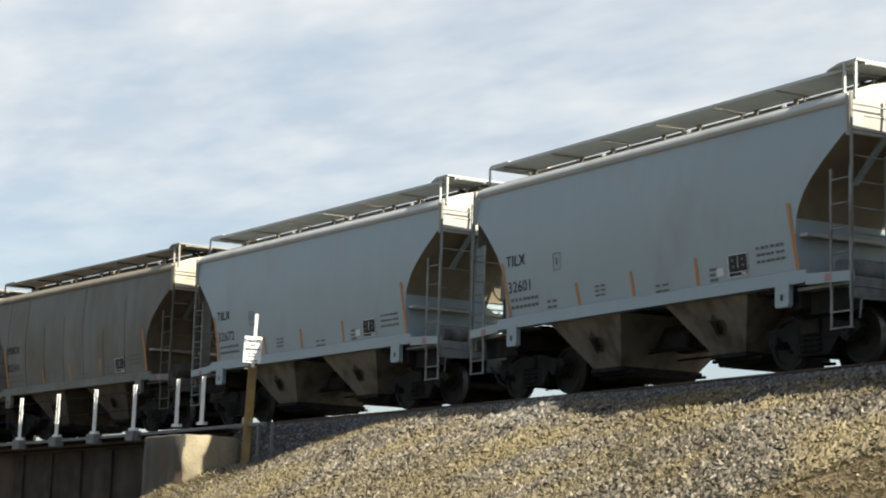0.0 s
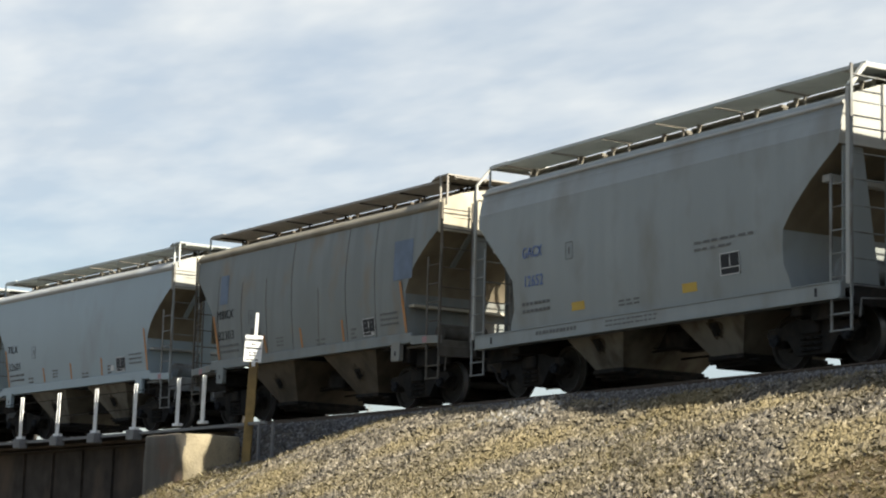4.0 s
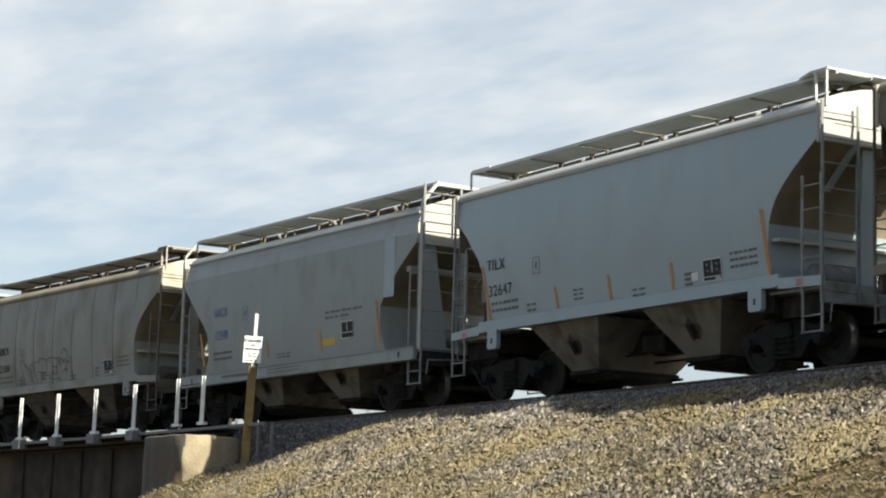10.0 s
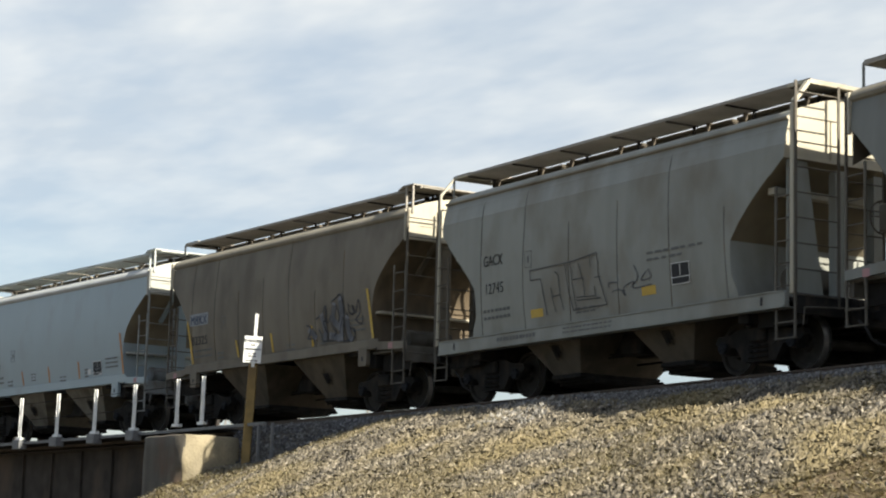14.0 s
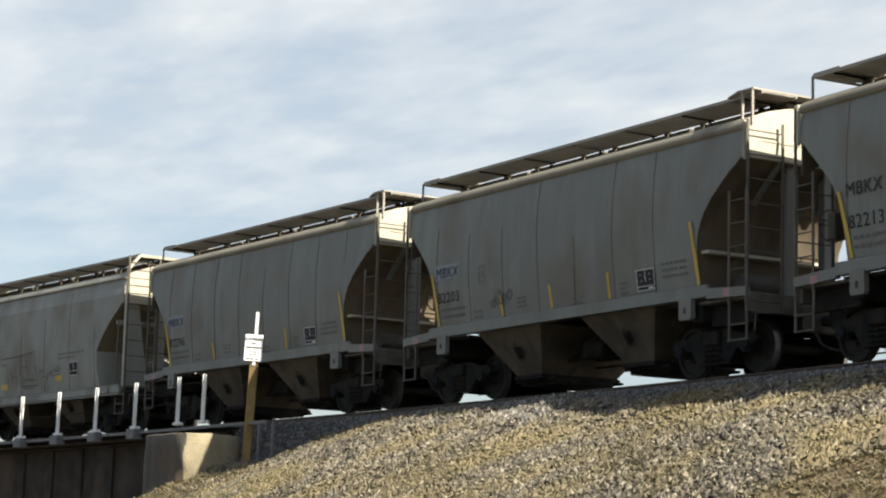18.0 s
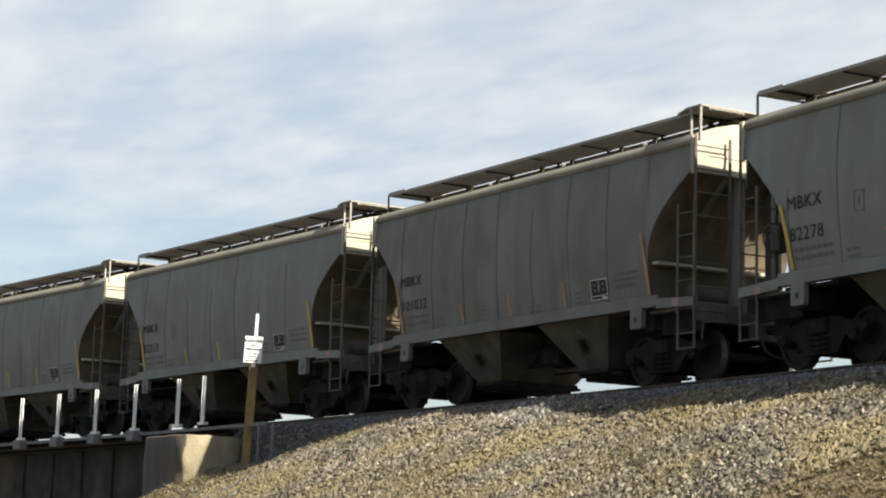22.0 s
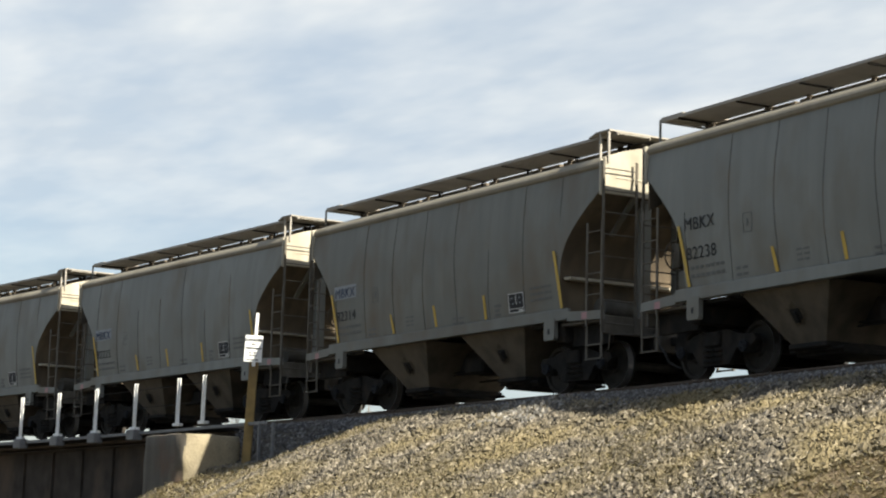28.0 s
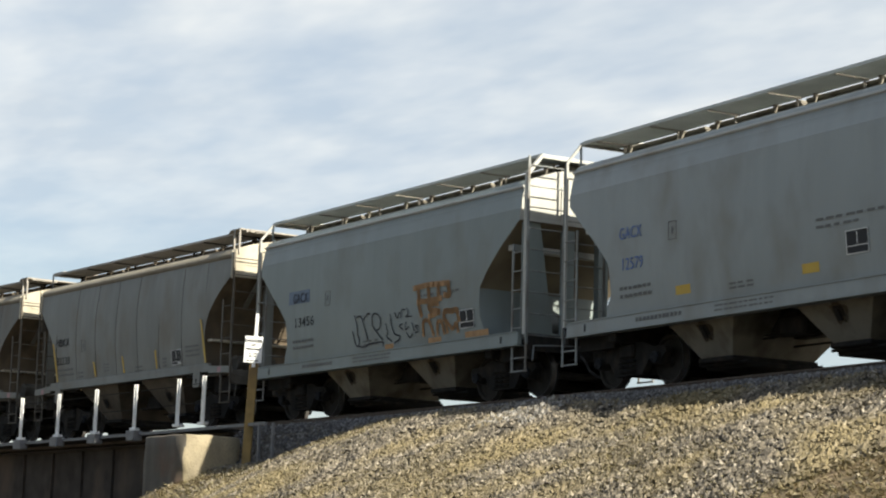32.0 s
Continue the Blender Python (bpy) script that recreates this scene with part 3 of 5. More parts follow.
def b_web(side):
    def make():
        # wide gusset plate between the end sill and the cage
        bm = bmesh.new()
        out = [(side * 1.50, 1.12), (side * 0.72, 1.12), (side * 1.08, 3.40), (side * 1.50, 3.40)]
        a, b = [bm.verts.new((5.36, y, z)) for y, z in out], [bm.verts.new((5.385, y, z)) for y, z in out]
        bm.faces.new(a)
        bm.faces.new(list(reversed(b)))
        for i in range(4):
            j = (i + 1) % 4
            bm.faces.new((a[j], a[i], b[i], b[j]))
        return bm
    return make


def b_vibrator():
    bm = bmesh.new()
    box(bm, -0.12, 0.12, -0.05, 0.03, -0.10, 0.10, 0.02)
    box(bm, -0.05, 0.05, -0.09, -0.04, -0.14, 0.06, 0.01)
    return bm


def b_smudge():
    # uneven grease patch, thin as paint
    rnd = random.Random(3)
    bm = bmesh.new()
    bm.faces.new([bm.verts.new((math.cos(k * 0.1745) * (0.19 + 0.05 * math.sin(k * 0.52 + 1) + rnd.uniform(-0.02, 0.02)), 0, math.sin(k * 0.1745) * (0.20 + 0.04 * math.sin(k * 0.87) + rnd.uniform(-0.02, 0.02)))) for k in range(36)])
    return bm


def b_sideframe(s):
    def make():
        bm = bmesh.new()
        out = [(-1.16, 0.55), (-1.10, 0.66), (-0.72, 0.68), (-0.40, 0.78), (0.40, 0.78), (0.72, 0.68), (1.10, 0.66), (1.16, 0.55), (1.02, 0.45), (0.98, 0.34), (0.80, 0.34), (0.76, 0.46), (0.62, 0.44), (0.42, 0.18), (-0.42, 0.18), (-0.62, 0.44), (-0.76, 0.46), (-0.80, 0.34), (-0.98, 0.34), (-1.02, 0.45)]
        prism(bm, out, s * 0.94, s * 1.08)
        for e in (-1, 1):
            prism(bm, [(e * 0.30, 0.40), (e * 0.58, 0.56), (e * 0.34, 0.64)], s * 1.075, s * 1.085)
        for x in (-0.17, 0.0, 0.17):
            for z in (0.26, 0.35, 0.44):
                tube(bm, (x, s * 1.10, z - 0.02), (x, s * 1.10, z + 0.02), 0.075, 8)
        return bm
    return make


def b_bolster():
    bm = bmesh.new()
    box(bm, -0.22, 0.22, -1.16, 1.16, 0.50, 0.76, 0.03)
    tube(bm, (0, 0, 0.76), (0, 0, 0.87), 0.2, 14)
    for e in (-1, 1):
        box(bm, e * 0.30, e * 0.42, -0.85, 0.85, 0.20, 0.40)
        for s in (-1, 1):
            box(bm, e * 0.40, e * 0.47, s * 0.68, s * 0.82, 0.28, 0.55)
    return bm


def b_wheel():
    bm = bmesh.new()
    # wheel profile turned about the axle: tread, flange, rim, dished plate, hub
    prof = [(-0.085, 0.10), (-0.085, 0.155), (-0.03, 0.17), (-0.02, 0.36), (-0.065, 0.385), (-0.065, 0.445), (0.045, 0.457), (0.05, 0.483), (0.075, 0.483), (0.08, 0.39), (0.03, 0.36), (0.02, 0.17), (0.09, 0.155), (0.09, 0.10)]
    n = 36
    rings = []
    for i in range(n):
        a = 2 * math.pi * i / n
        rings.append([bm.verts.new((r * math.cos(a), y, r * math.sin(a))) for y, r in prof])
    for i in range(n):
        p, q = rings[i], rings[(i + 1) % n]
        for j in range(len(prof) - 1):
            bm.faces.new((p[j], p[j + 1], q[j + 1], q[j]))
    return bm


def b_axle():
    bm = bmesh.new()
    tube(bm, (0, -0.93, 0), (0, 0.93, 0), 0.085, 14)
    for s in (-1, 1):
        tube(bm, (0, s * 0.90, 0), (0, s * 1.12, 0), 0.10, 14)
    return bm


def b_cap():
    bm = bmesh.new()
    tube(bm, (0, -1.12, 0), (0, -1.165, 0), 0.105, 16)
    for i in range(3):
        a = 2 * math.pi * i / 3
        tube(bm, (0.06 * math.cos(a), -1.16, 0.06 * math.sin(a)), (0.06 * math.cos(a), -1.19, 0.06 * math.sin(a)), 0.022, 6)
    return bm


def b_coupler():
    bm = bmesh.new()
    box(bm, 5.75, 6.12, -0.08, 0.08, 0.80, 0.96, 0.02)
    prism(bm, [(6.10, 0.74), (6.33, 0.74), (6.33, 1.02), (6.10, 1.02)], -0.16, 0.05)
    tube(bm, (6.28, 0.10, 0.74), (6.28, 0.10, 1.02), 0.07, 10)
    box(bm, 6.10, 6.20, 0.0, 0.14, 0.76, 1.0, 0.02)
    return bm


def b_hose():
    bm = bmesh.new()
    pts = [(5.8, -0.34, 0.78), (5.98, -0.36, 0.66), (6.08, -0.32, 0.46), (6.2, -0.22, 0.36), (6.31, -0.1, 0.34)]
    for a, b in zip(pts, pts[1:]):
        tube(bm, a, b, 0.026, 7)
    return bm


def b_cutlever():
    bm = bmesh.new()
    pts = [(5.72, -1.45, 0.62), (5.72, -1.42, 0.92), (5.76, -0.4, 0.98), (5.95, -0.12, 1.02)]
    for a, b in zip(pts, pts[1:]):
        tube(bm, a, b, 0.014, 6)
    return bm


def b_reservoir():
    bm = bmesh.new()
    tube(bm, (4.75, -0.95, 1.52), (4.75, 0.15, 1.52), 0.2, 16)
    for y in (-0.8, 0.0):
        box(bm, 4.60, 4.90, y - 0.03, y + 0.03, 1.22, 1.40)
    return bm


def b_brakegear():
    bm = bmesh.new()
    # valve, pipes and rods under the car
    box(bm, -0.35, 0.35, -0.7, -0.35, 0.62, 0.95, 0.04)
    tube(bm, (-4.0, -0.42, 0.66), (4.0, -0.42, 0.66), 0.022, 6)
    tube(bm, (-3.2, 0.30, 0.58), (3.2, 0.30, 0.58), 0.02, 6)
    tube(bm, (2.9, -0.05, 0.40), (4.0, -0.05, 0.46), 0.03, 6)
    tube(bm, (2.85, -0.12, 0.41), (2.85, 0.06, 0.41), 0.06, 10)
    return bm


def b_brakewheel():
    bm = bmesh.new()
    n = 20
    for i in range(n):
        a, b = 2 * math.pi * i / n, 2 * math.pi * (i + 1) / n
        tube(bm, (5.74, 0.75 + 0.27 * math.cos(a), 2.3 + 0.27 * math.sin(a)), (5.74, 0.75 + 0.27 * math.cos(b), 2.3 + 0.27 * math.sin(b)), 0.016, 6)
    for i in range(5):
        a = 2 * math.pi * i / 5
        tube(bm, (5.72, 0.75, 2.3), (5.74, 0.75 + 0.27 * math.cos(a), 2.3 + 0.27 * math.sin(a)), 0.012, 6)
    box(bm, 5.50, 5.70, 0.62, 0.88, 2.05, 2.5, 0.02)
    return bm


def b_strip(h, lean):
    def make():
        bm = bmesh.new()
        prism(bm, [(0, h), (0.075, h), (0.08 + lean * 0.6, h * 0.45), (0.075 + lean, 0), (lean, 0), (lean * 0.55, h * 0.45)], -0.004, 0.0)
        return bm
    return make


def b_bars(rows, w, h, gap, words):
    """Rows of short bars in place of small writing."""
    def make():
        bm = bmesh.new()
        rnd = random.Random(rows * 17 + words)
        for r in range(rows):
            x = 0.0
            for _ in range(words):
                ww = w / words * rnd.uniform(0.55, 0.85)
                box(bm, x, x + ww, -0.003, 0.0, -r * (h + gap) - h, -r * (h + gap))
                x += w / words
        return bm
    return make


def b_outline(w, h, t):
    def make():
        bm = bmesh.new()
        box(bm, 0, w, -0.003, 0, 0, t)
        box(bm, 0, w, -0.003, 0, h - t, h)
        box(bm, 0, t, -0.003, 0, t, h - t)
        box(bm, w - t, w, -0.003, 0, t, h - t)
        box(bm, w * 0.4, w * 0.6, -0.003, 0, h * 0.3, h * 0.7)
        return bm
    return make


def b_border(w, h, t):
    def make():
        bm = bmesh.new()
        box(bm, 0, w, -0.003, 0, 0, t)
        box(bm, 0, w, -0.003, 0, h - t, h)
        box(bm, 0, t, -0.003, 0, t, h - t)
        box(bm, w - t, w, -0.003, 0, t, h - t)
        return bm
    return make


def b_seam(levels, x, side, seed):
    """A weld seam down the side: a narrow raised bead that follows the side's section."""
    def make():
        bm = bmesh.new()
        rnd = random.Random(seed)
        pts = [(z, Y) for z, X, Y in levels if X > abs(x) + 0.06 and z < 4.05]
        lo, hi = (pts[0][0], pts[-1][0])
        if rnd.random() < 0.45:
            hi = rnd.uniform(2.7, 3.6)
        zs = [lo + (hi - lo) * i / 16 for i in range(17)]
        w0, lean, ph = rnd.uniform(0.006, 0.011), rnd.uniform(-0.03, 0.03), rnd.uniform(0, 6)
        a = []
        for i, z in enumerate(zs):
            Y = next(y0 + (y1 - y0) * (z - z0) / (z1 - z0) for (z0, y0), (z1, y1) in zip(pts, pts[1:]) if z <= z1)
            w = w0 * (0.65 + 0.5 * math.sin(i * 0.9 + ph) ** 2) * (0.4 if i in (0, 16) else 1)
            xx = x + lean * math.sin(i * 0.35 + ph)
            a.append((bm.verts.new((xx - w, side * (Y + 0.001), z)), bm.verts.new((xx, side * (Y + 0.010), z)), bm.verts.new((xx + w, side * (Y + 0.001), z))))
        for p, q in zip(a, a[1:]):
            for k in (0, 1):
                bm.faces.new((p[k], p[k + 1], q[k + 1], q[k]))
        return bm
    return make


def b_rect(w, h, d=0.004):
    def make():
        return box(bmesh.new(), 0, w, -d, 0, 0, h)
    return make


def b_stroke(lines, wide):
    """Sprayed strokes: ribbons along lines of (x, z)."""
    def make():
        bm = bmesh.new()
        for line in lines:
            for (x0, z0), (x1, z1) in zip(line, line[1:]):
                dx, dz = x1 - x0, z1 - z0
                ln = math.hypot(dx, dz) or 1
                px, pz = -dz / ln * wide / 2, dx / ln * wide / 2
                ex, ez = dx / ln * wide * 0.35, dz / ln * wide * 0.35
                q = [(x0 - ex + px, z0 - ez + pz), (x1 + ex + px, z1 + ez + pz), (x1 + ex - px, z1 + ez - pz), (x0 - ex - px, z0 - ez - pz)]
                vs = [bm.verts.new((x, 0, z)) for x, z in q]
                bm.faces.new(vs)
        return bm
    return make


def face_y(z, kind):
    """How far the car's side stands out at height z."""
    lev = LEV_T if kind == "T" else LEV_G
    for (z0, _, y0), (z1, _, y1) in zip(lev, lev[1:]):
        if z0 <= z <= z1:
            return y0 + (y1 - y0) * (z - z0) / (z1 - z0)
    return lev[0][2] if z < lev[0][0] else lev[-1][2]


TRUCK_X = 4.17
WHEELS = []


def truck(car, x):
    tr = part("truck", cached("bolster", b_bolster, STEEL_DARK), car, "dark cast steel truck", pose(x, 0, 0))
    for s in (-1, 1):
        part("side_frame", cached(f"side_frame {s}", b_sideframe(s), STEEL_DARK), tr)
    for e in (-1, 1):
        ax = part("wheelset", cached("axle", b_axle, WHEEL), tr, "", pose(e * 0.889, 0, 0.457))
        WHEELS.append(ax)
    return tr


def wheel_meshes():
    """One mesh for a whole wheelset: two wheels on an axle, bearing caps at its ends."""
    bm = b_axle()
    for s in (-1, 1):
        w = b_wheel()
        me = bpy.data.meshes.new("w")
        bmesh.ops.transform(w, matrix=Matrix.Translation((0, s * 0.755, 0)) @ Matrix.Diagonal((1, -s, 1, 1)), verts=w.verts)
        w.to_mesh(me)
        w.free()
        bm.from_mesh(me)
        bpy.data.meshes.remove(me)
    k = len(bm.faces)
    c = b_cap()
    me = bpy.data.meshes.new("w")
    c.to_mesh(me)
    c.free()
    bm.from_mesh(me)
    bpy.data.meshes.remove(me)
    bm.faces.ensure_lookup_table()
    for f in bm.faces[k:]:
        f.material_index = 1
    for f in bm.faces:
        if all(0.44 < math.hypot(v.co.x, v.co.z) < 0.46 for v in f.verts):
            f.material_index = 2
    out = mesh_of(bm, WHEEL, "wheelset", 30)
    out.materials.append(CAP)
    out.materials.append(TREAD)
    CACHE[("axle", WHEEL.name)] = out


wheel_meshes()


def data_placard(mark, kind, x, z):
    """A black placard with white border, rules and dots."""
    pl = mark("data_placard", cached("placard", b_rect(0.52, 0.38), BLACK), x, 1.57 if kind == "T" else z, "black square placard with white rows")
    part("placard_border", cached("placard border", b_border(0.52, 0.38, 0.014), WHITE), pl, "", pose(0, -0.005, 0))
    part("placard_rule", cached("placard rule 2", b_rect(0.014, 0.2), WHITE), pl, "", pose(0.25, -0.005, 0.15))
    if kind == "T":
        part("placard_rule", cached("placard rule T", b_rect(0.49, 0.012), WHITE), pl, "", pose(0.015, -0.005, 0.07))
        for px, pz in ((0.10, 0.27), (0.12, 0.16), (0.36, 0.27), (0.37, 0.17)):
            part("placard_dot", cached("placard dot", b_rect(0.04, 0.03), PALE_PATCH), pl, "", pose(px, -0.005, pz))
        part("placard_tab", cached("placard tab", b_rect(0.13, 0.03), WHITE), pl, "", pose(0.34, -0.005, 0.025))
    else:
        part("placard_rule", cached("placard rule", b_rect(0.49, 0.014), WHITE), pl, "", pose(0.015, -0.005, 0.12))


def hopper_car(spec):
    kind, tone = spec["kind"], spec["tone"]
    paint = PAINT[tone]
    dirty = tone in ("brown", "dusty", "grey", "rusty", "chalky")
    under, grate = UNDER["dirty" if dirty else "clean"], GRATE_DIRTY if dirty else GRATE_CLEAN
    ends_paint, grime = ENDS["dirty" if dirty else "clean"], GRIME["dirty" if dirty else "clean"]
    car = new("hopper_car")
    tagged(car, spec["label"], "freight car", "cars of the passing train")
    if kind == "T":
        sw, pn = (0.0, 6) if not spec["seams"] else (0.018, 9)
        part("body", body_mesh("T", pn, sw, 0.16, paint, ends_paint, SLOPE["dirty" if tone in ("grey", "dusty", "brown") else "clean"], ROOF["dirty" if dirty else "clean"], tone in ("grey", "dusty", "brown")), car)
    else:
        sw, pn = (0.006, 5) if not spec["seams"] else (0.016, 7)
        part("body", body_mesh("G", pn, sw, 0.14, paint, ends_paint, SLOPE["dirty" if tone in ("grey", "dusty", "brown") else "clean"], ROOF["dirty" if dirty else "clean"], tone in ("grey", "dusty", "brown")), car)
    if spec["seams"]:
        lev = LEV_T if kind == "T" else LEV_G
        top_x = max(l[1] for l in lev)
        for k in range(1, pn):
            x = -top_x + 2 * top_x * k / pn
            for s in (-1, 1):
                part("panel_seam", cached(f"seam {kind} {k} {s} {int(spec['number']) % 4}", b_seam(lev, x, s, k * 5 + int(spec["number"]) % 4), SEAM), car)
    for s in (-1, 1):
        part("side_sill", cached(f"sill {kind} {s}", b_sill(s, kind), paint), car)
        part("running_board", cached(f"board {s}", b_board(*sorted((s * 0.48, s * 1.23))), grate, 0), car, "open steel grating walkway")
        for k in range(7):
            part("board_support", cached("support", b_support, STEEL_DARK if dirty else GRATE_DIRTY, 0), car, "", pose(-5.1 + 1.7 * k, 0, 0) if s < 0 else pose(-5.1 + 1.7 * k, 0, 0, 0, 0, 180))
    part("crosswalk", cached(f"crosswalk {kind}", b_crosswalk(kind), grate, 0), car)
    part("crosswalk", cached(f"front crosswalk {kind}", b_frontwalk(kind), grate, 0), car)
    part("board_end_pipe", cached("railend", b_railend, paint), car)
    for x in (-4.05, -1.35, 1.35, 4.05):
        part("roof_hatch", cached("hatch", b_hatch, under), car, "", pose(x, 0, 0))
    part("centre_sill", cached("centre", b_centre, STEEL_DARK, 0), car)
    hx = 1.82 if kind == "T" else 1.75
    for e in (-1, 1):
        h = part("hopper", cached("hopper", b_hopper, under), car, "tapered discharge hopper, darker and browner than the body", pose(e * hx, 0, 0 if kind == "T" else -0.04))
        part("outlet_gate", cached("outlet", b_outlet, STEEL_DARK), h)
        for s in (-1, 1):
            part("grease_stain", cached("smudge", b_smudge, GREASE), h, "", pose(0.02, s * 1.19, 0.84, -31 * s, 0, 0 if s < 0 else 180))
            part("vibrator_bracket", cached("vibrator", b_vibrator, STEEL_DARK), h, "", pose(0.02, s * 1.17, 0.86, -31 * s, 0, 0 if s < 0 else 180))
        part("end_platform", cached(f"platform {kind} {e}", b_platform(e, kind), grime if kind == "T" else STEEL_DARK), car)
        part("body_bolster", cached("body bolster", lambda: box(bmesh.new(), -0.14, 0.14, -1.46, 1.46, 0.88, 1.27, 0.02), STEEL_DARK), car, "", pose(e * 4.2, 0, 0 if kind == "T" else -0.11))
        part("shear_plate", cached("shear plate", lambda: box(bmesh.new(), -0.72, 0.62, -1.47, 1.47, 1.20, 1.265), STEEL_DARK), car, "", pose(e * 3.95, 0, 0 if kind == "T" else -0.2, 0, 0, 0 if e > 0 else 180))
        for s in (-1, 1):
            part("end_stringer", cached(f"stringer {s} {e}", lambda s=s, e=e: box(bmesh.new(), e * 4.36, e * 5.53, s * 1.18, s * 1.28, 0.80, 1.16, 0.01), STEEL_DARK), car, "", pose(0, 0, 0 if kind == "T" else -0.11))
        turn = pose(0, 0, 0) if e > 0 else pose(0, 0, 0, 0, 0, 180)
        part("coupler", cached("coupler", b_coupler, STEEL_DARK), car, "", turn)
        part("air_hose", cached("hose", b_hose, RUBBER), car, "", turn)
        part("cut_lever", cached("cutlever", b_cutlever, grime), car, "", turn)
        for s in (-1, 1):
            part("slope_post", cached(f"posts {kind}", b_post(kind), paint, 0), car, "", turn @ pose(0, s * 0.42, 0))
            if kind == "T":
                part("slope_brace", cached(f"brace {s}", b_brace(s), paint, 0), car, "", turn)
        if kind == "T":
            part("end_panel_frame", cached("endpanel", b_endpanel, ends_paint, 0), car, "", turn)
            part("slope_lip", cached("slope lip", lambda: box(bmesh.new(), 4.34, 4.54, -1.5, 1.5, 2.05, 2.11, 0.01), ends_paint), car, "", turn)
            for s in (-1, 1) if e < 0 else ():
                part("corner_gusset", cached(f"gusset {s}", b_gusset(s), under, 0), car, "", turn)
            part("sill_label", cached("sill label", b_rect(0.17, 0.13, 0.002), PINK), car, "faded pink label", pose(e * 5.15 - 0.08, -1.601, 1.235 if e > 0 else 1.21))
            for s in (-1, 1):
                pad = part("jacking_pad", cached("jack", b_jack, paint), car, "", pose(e * 4.06, s * 1.58, 0))
                part("pad_slot", cached("pad slot", b_rect(0.06, 0.10), BLACK), pad, "", pose(-0.03, -0.052, 1.03) if s < 0 else pose(0.03, 0.052, 1.03, 0, 0, 180))
        else:
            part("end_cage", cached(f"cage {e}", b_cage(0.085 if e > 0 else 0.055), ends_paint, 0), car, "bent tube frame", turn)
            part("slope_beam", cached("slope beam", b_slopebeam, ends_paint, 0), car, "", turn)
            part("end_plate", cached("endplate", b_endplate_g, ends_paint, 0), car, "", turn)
            for s in (-1, 1) if e > 0 else (-1,):
                part("end_web", cached(f"web {s}", b_web(s), paint, 0), car, "", turn)
        for s in (-1, 1):
            top = 4.20 if kind == "T" or e < 0 else 4.66
            ladder("end_ladder", 8 if top < 4.5 else 9, 0.76 if kind == "T" else 0.92, 0.95, top, grime, car, pose(e * 5.66, s * 1.56, 0, 0, 0, 90 * (1 if s < 0 else -1)))
            ladder("side_ladder", 5, 0.46, 1.10, 3.03 if kind == "T" else 2.95, grime, car, pose(e * 5.42 - 0.23, s * 1.575, 0))
            part("stirrup_step", cached("stirrup", b_stirrup, grime, 0), car, "", pose(e * 5.42 - 0.23, s * 1.56, 0 if kind == "T" else -0.05))
        truck(car, e * TRUCK_X)
    part("air_reservoir", cached("reservoir", b_reservoir, grime), car)
    part("brake_gear", cached("brakegear", b_brakegear, STEEL_DARK), car)
    if kind == "T":
        part("hand_brake", cached("brakewheel", b_brakewheel, grime), car, "", pose(0, 0, 0, 0, 0, 180))

    # writing and marks on the side towards the bank
    def mark(name, me, x, z, label="", lift=0.006):
        tall = max((v.co.z for v in me.vertices), default=0)
        low = min((v.co.z for v in me.vertices), default=0)

        def out(h):
            return face_y(h, kind) + sw * max(0.0, min(1.0, (h - 1.3) / 0.7))

        a, b = out(z + low), out(z + tall)
        slope = (b - a) / max(0.05, tall - low)
        proud = max(out(z + low + (tall - low) * k / 4) - a - slope * (tall - low) * k / 4 for k in range(5))
        ob = part(name, me, car, label, pose(x, -(a - slope * low + max(0.0, proud) + lift), z, math.degrees(math.atan(slope)), 0, 0))
        if name in ("weight_data", "small_print"):
            tagged(ob, kind="stuff")
        return ob

    ink = {"black": BLACK, "blue": BLUE}[spec.get("ink", "black")]
    x0 = -4.33 if kind == "T" else -3.90
    big = 0.31
    if spec.get("back"):
        mark("number_background", cached(f"patch {spec['back']}", b_rect(0.98, 0.30), PALE_PATCH if spec["back"] == "white" else BLUE_PATCH), x0 - 0.05, 2.46 if kind == "T" else 2.56, "painted block behind the lettering", 0.002)
    slim = 1.0 if kind == "T" else 0.76
    put = x0 if kind == "T" else x0 + 0.16
    mark("reporting_mark", written(spec["mark"], big, NAVY if spec.get("back") == "white" else ink, slim), put, 2.49 if kind == "T" else 2.58, "", 0.014)
    mark("car_number", written(spec["number"], big, ink, 1.04 if kind == "T" else spec.get("wide", 0.84)), put + 0.03, 1.98 if kind == "T" else 2.02)
    mark("weight_data", cached("weights", b_bars(2, 1.0, 0.06, 0.08, 7), FAINT), x0 + 0.12, 1.86 if kind == "T" else 1.72)
    mark("small_box_mark", cached("boxmark", b_outline(0.24, 0.33, 0.012), FAINT), x0 + 1.65, 2.26 if kind == "T" else 2.4)
    lx = 2.57 if kind == "T" else spec.get("placard_x", 2.40)
    if spec.get("placard", True):
        data_placard(mark, kind, lx, spec.get("placard_z", 1.60))
    if kind == "T":
        mark("small_print", cached("datalines", b_bars(3, 0.75, 0.045, 0.07, 6), FAINT), 3.32, 2.0)
        mark("small_print", cached("datalines2", b_bars(3, 0.28, 0.05, 0.04, 1), FAINT), 2.05, 1.78)
        mark("small_print", cached("datalines3", b_bars(2, 0.42, 0.04, 0.06, 2), FAINT), 0.5, 1.66)
        mark("small_print", cached("datalines4", b_bars(2, 0.34, 0.05, 0.06, 2), FAINT), -2.95, 1.72)
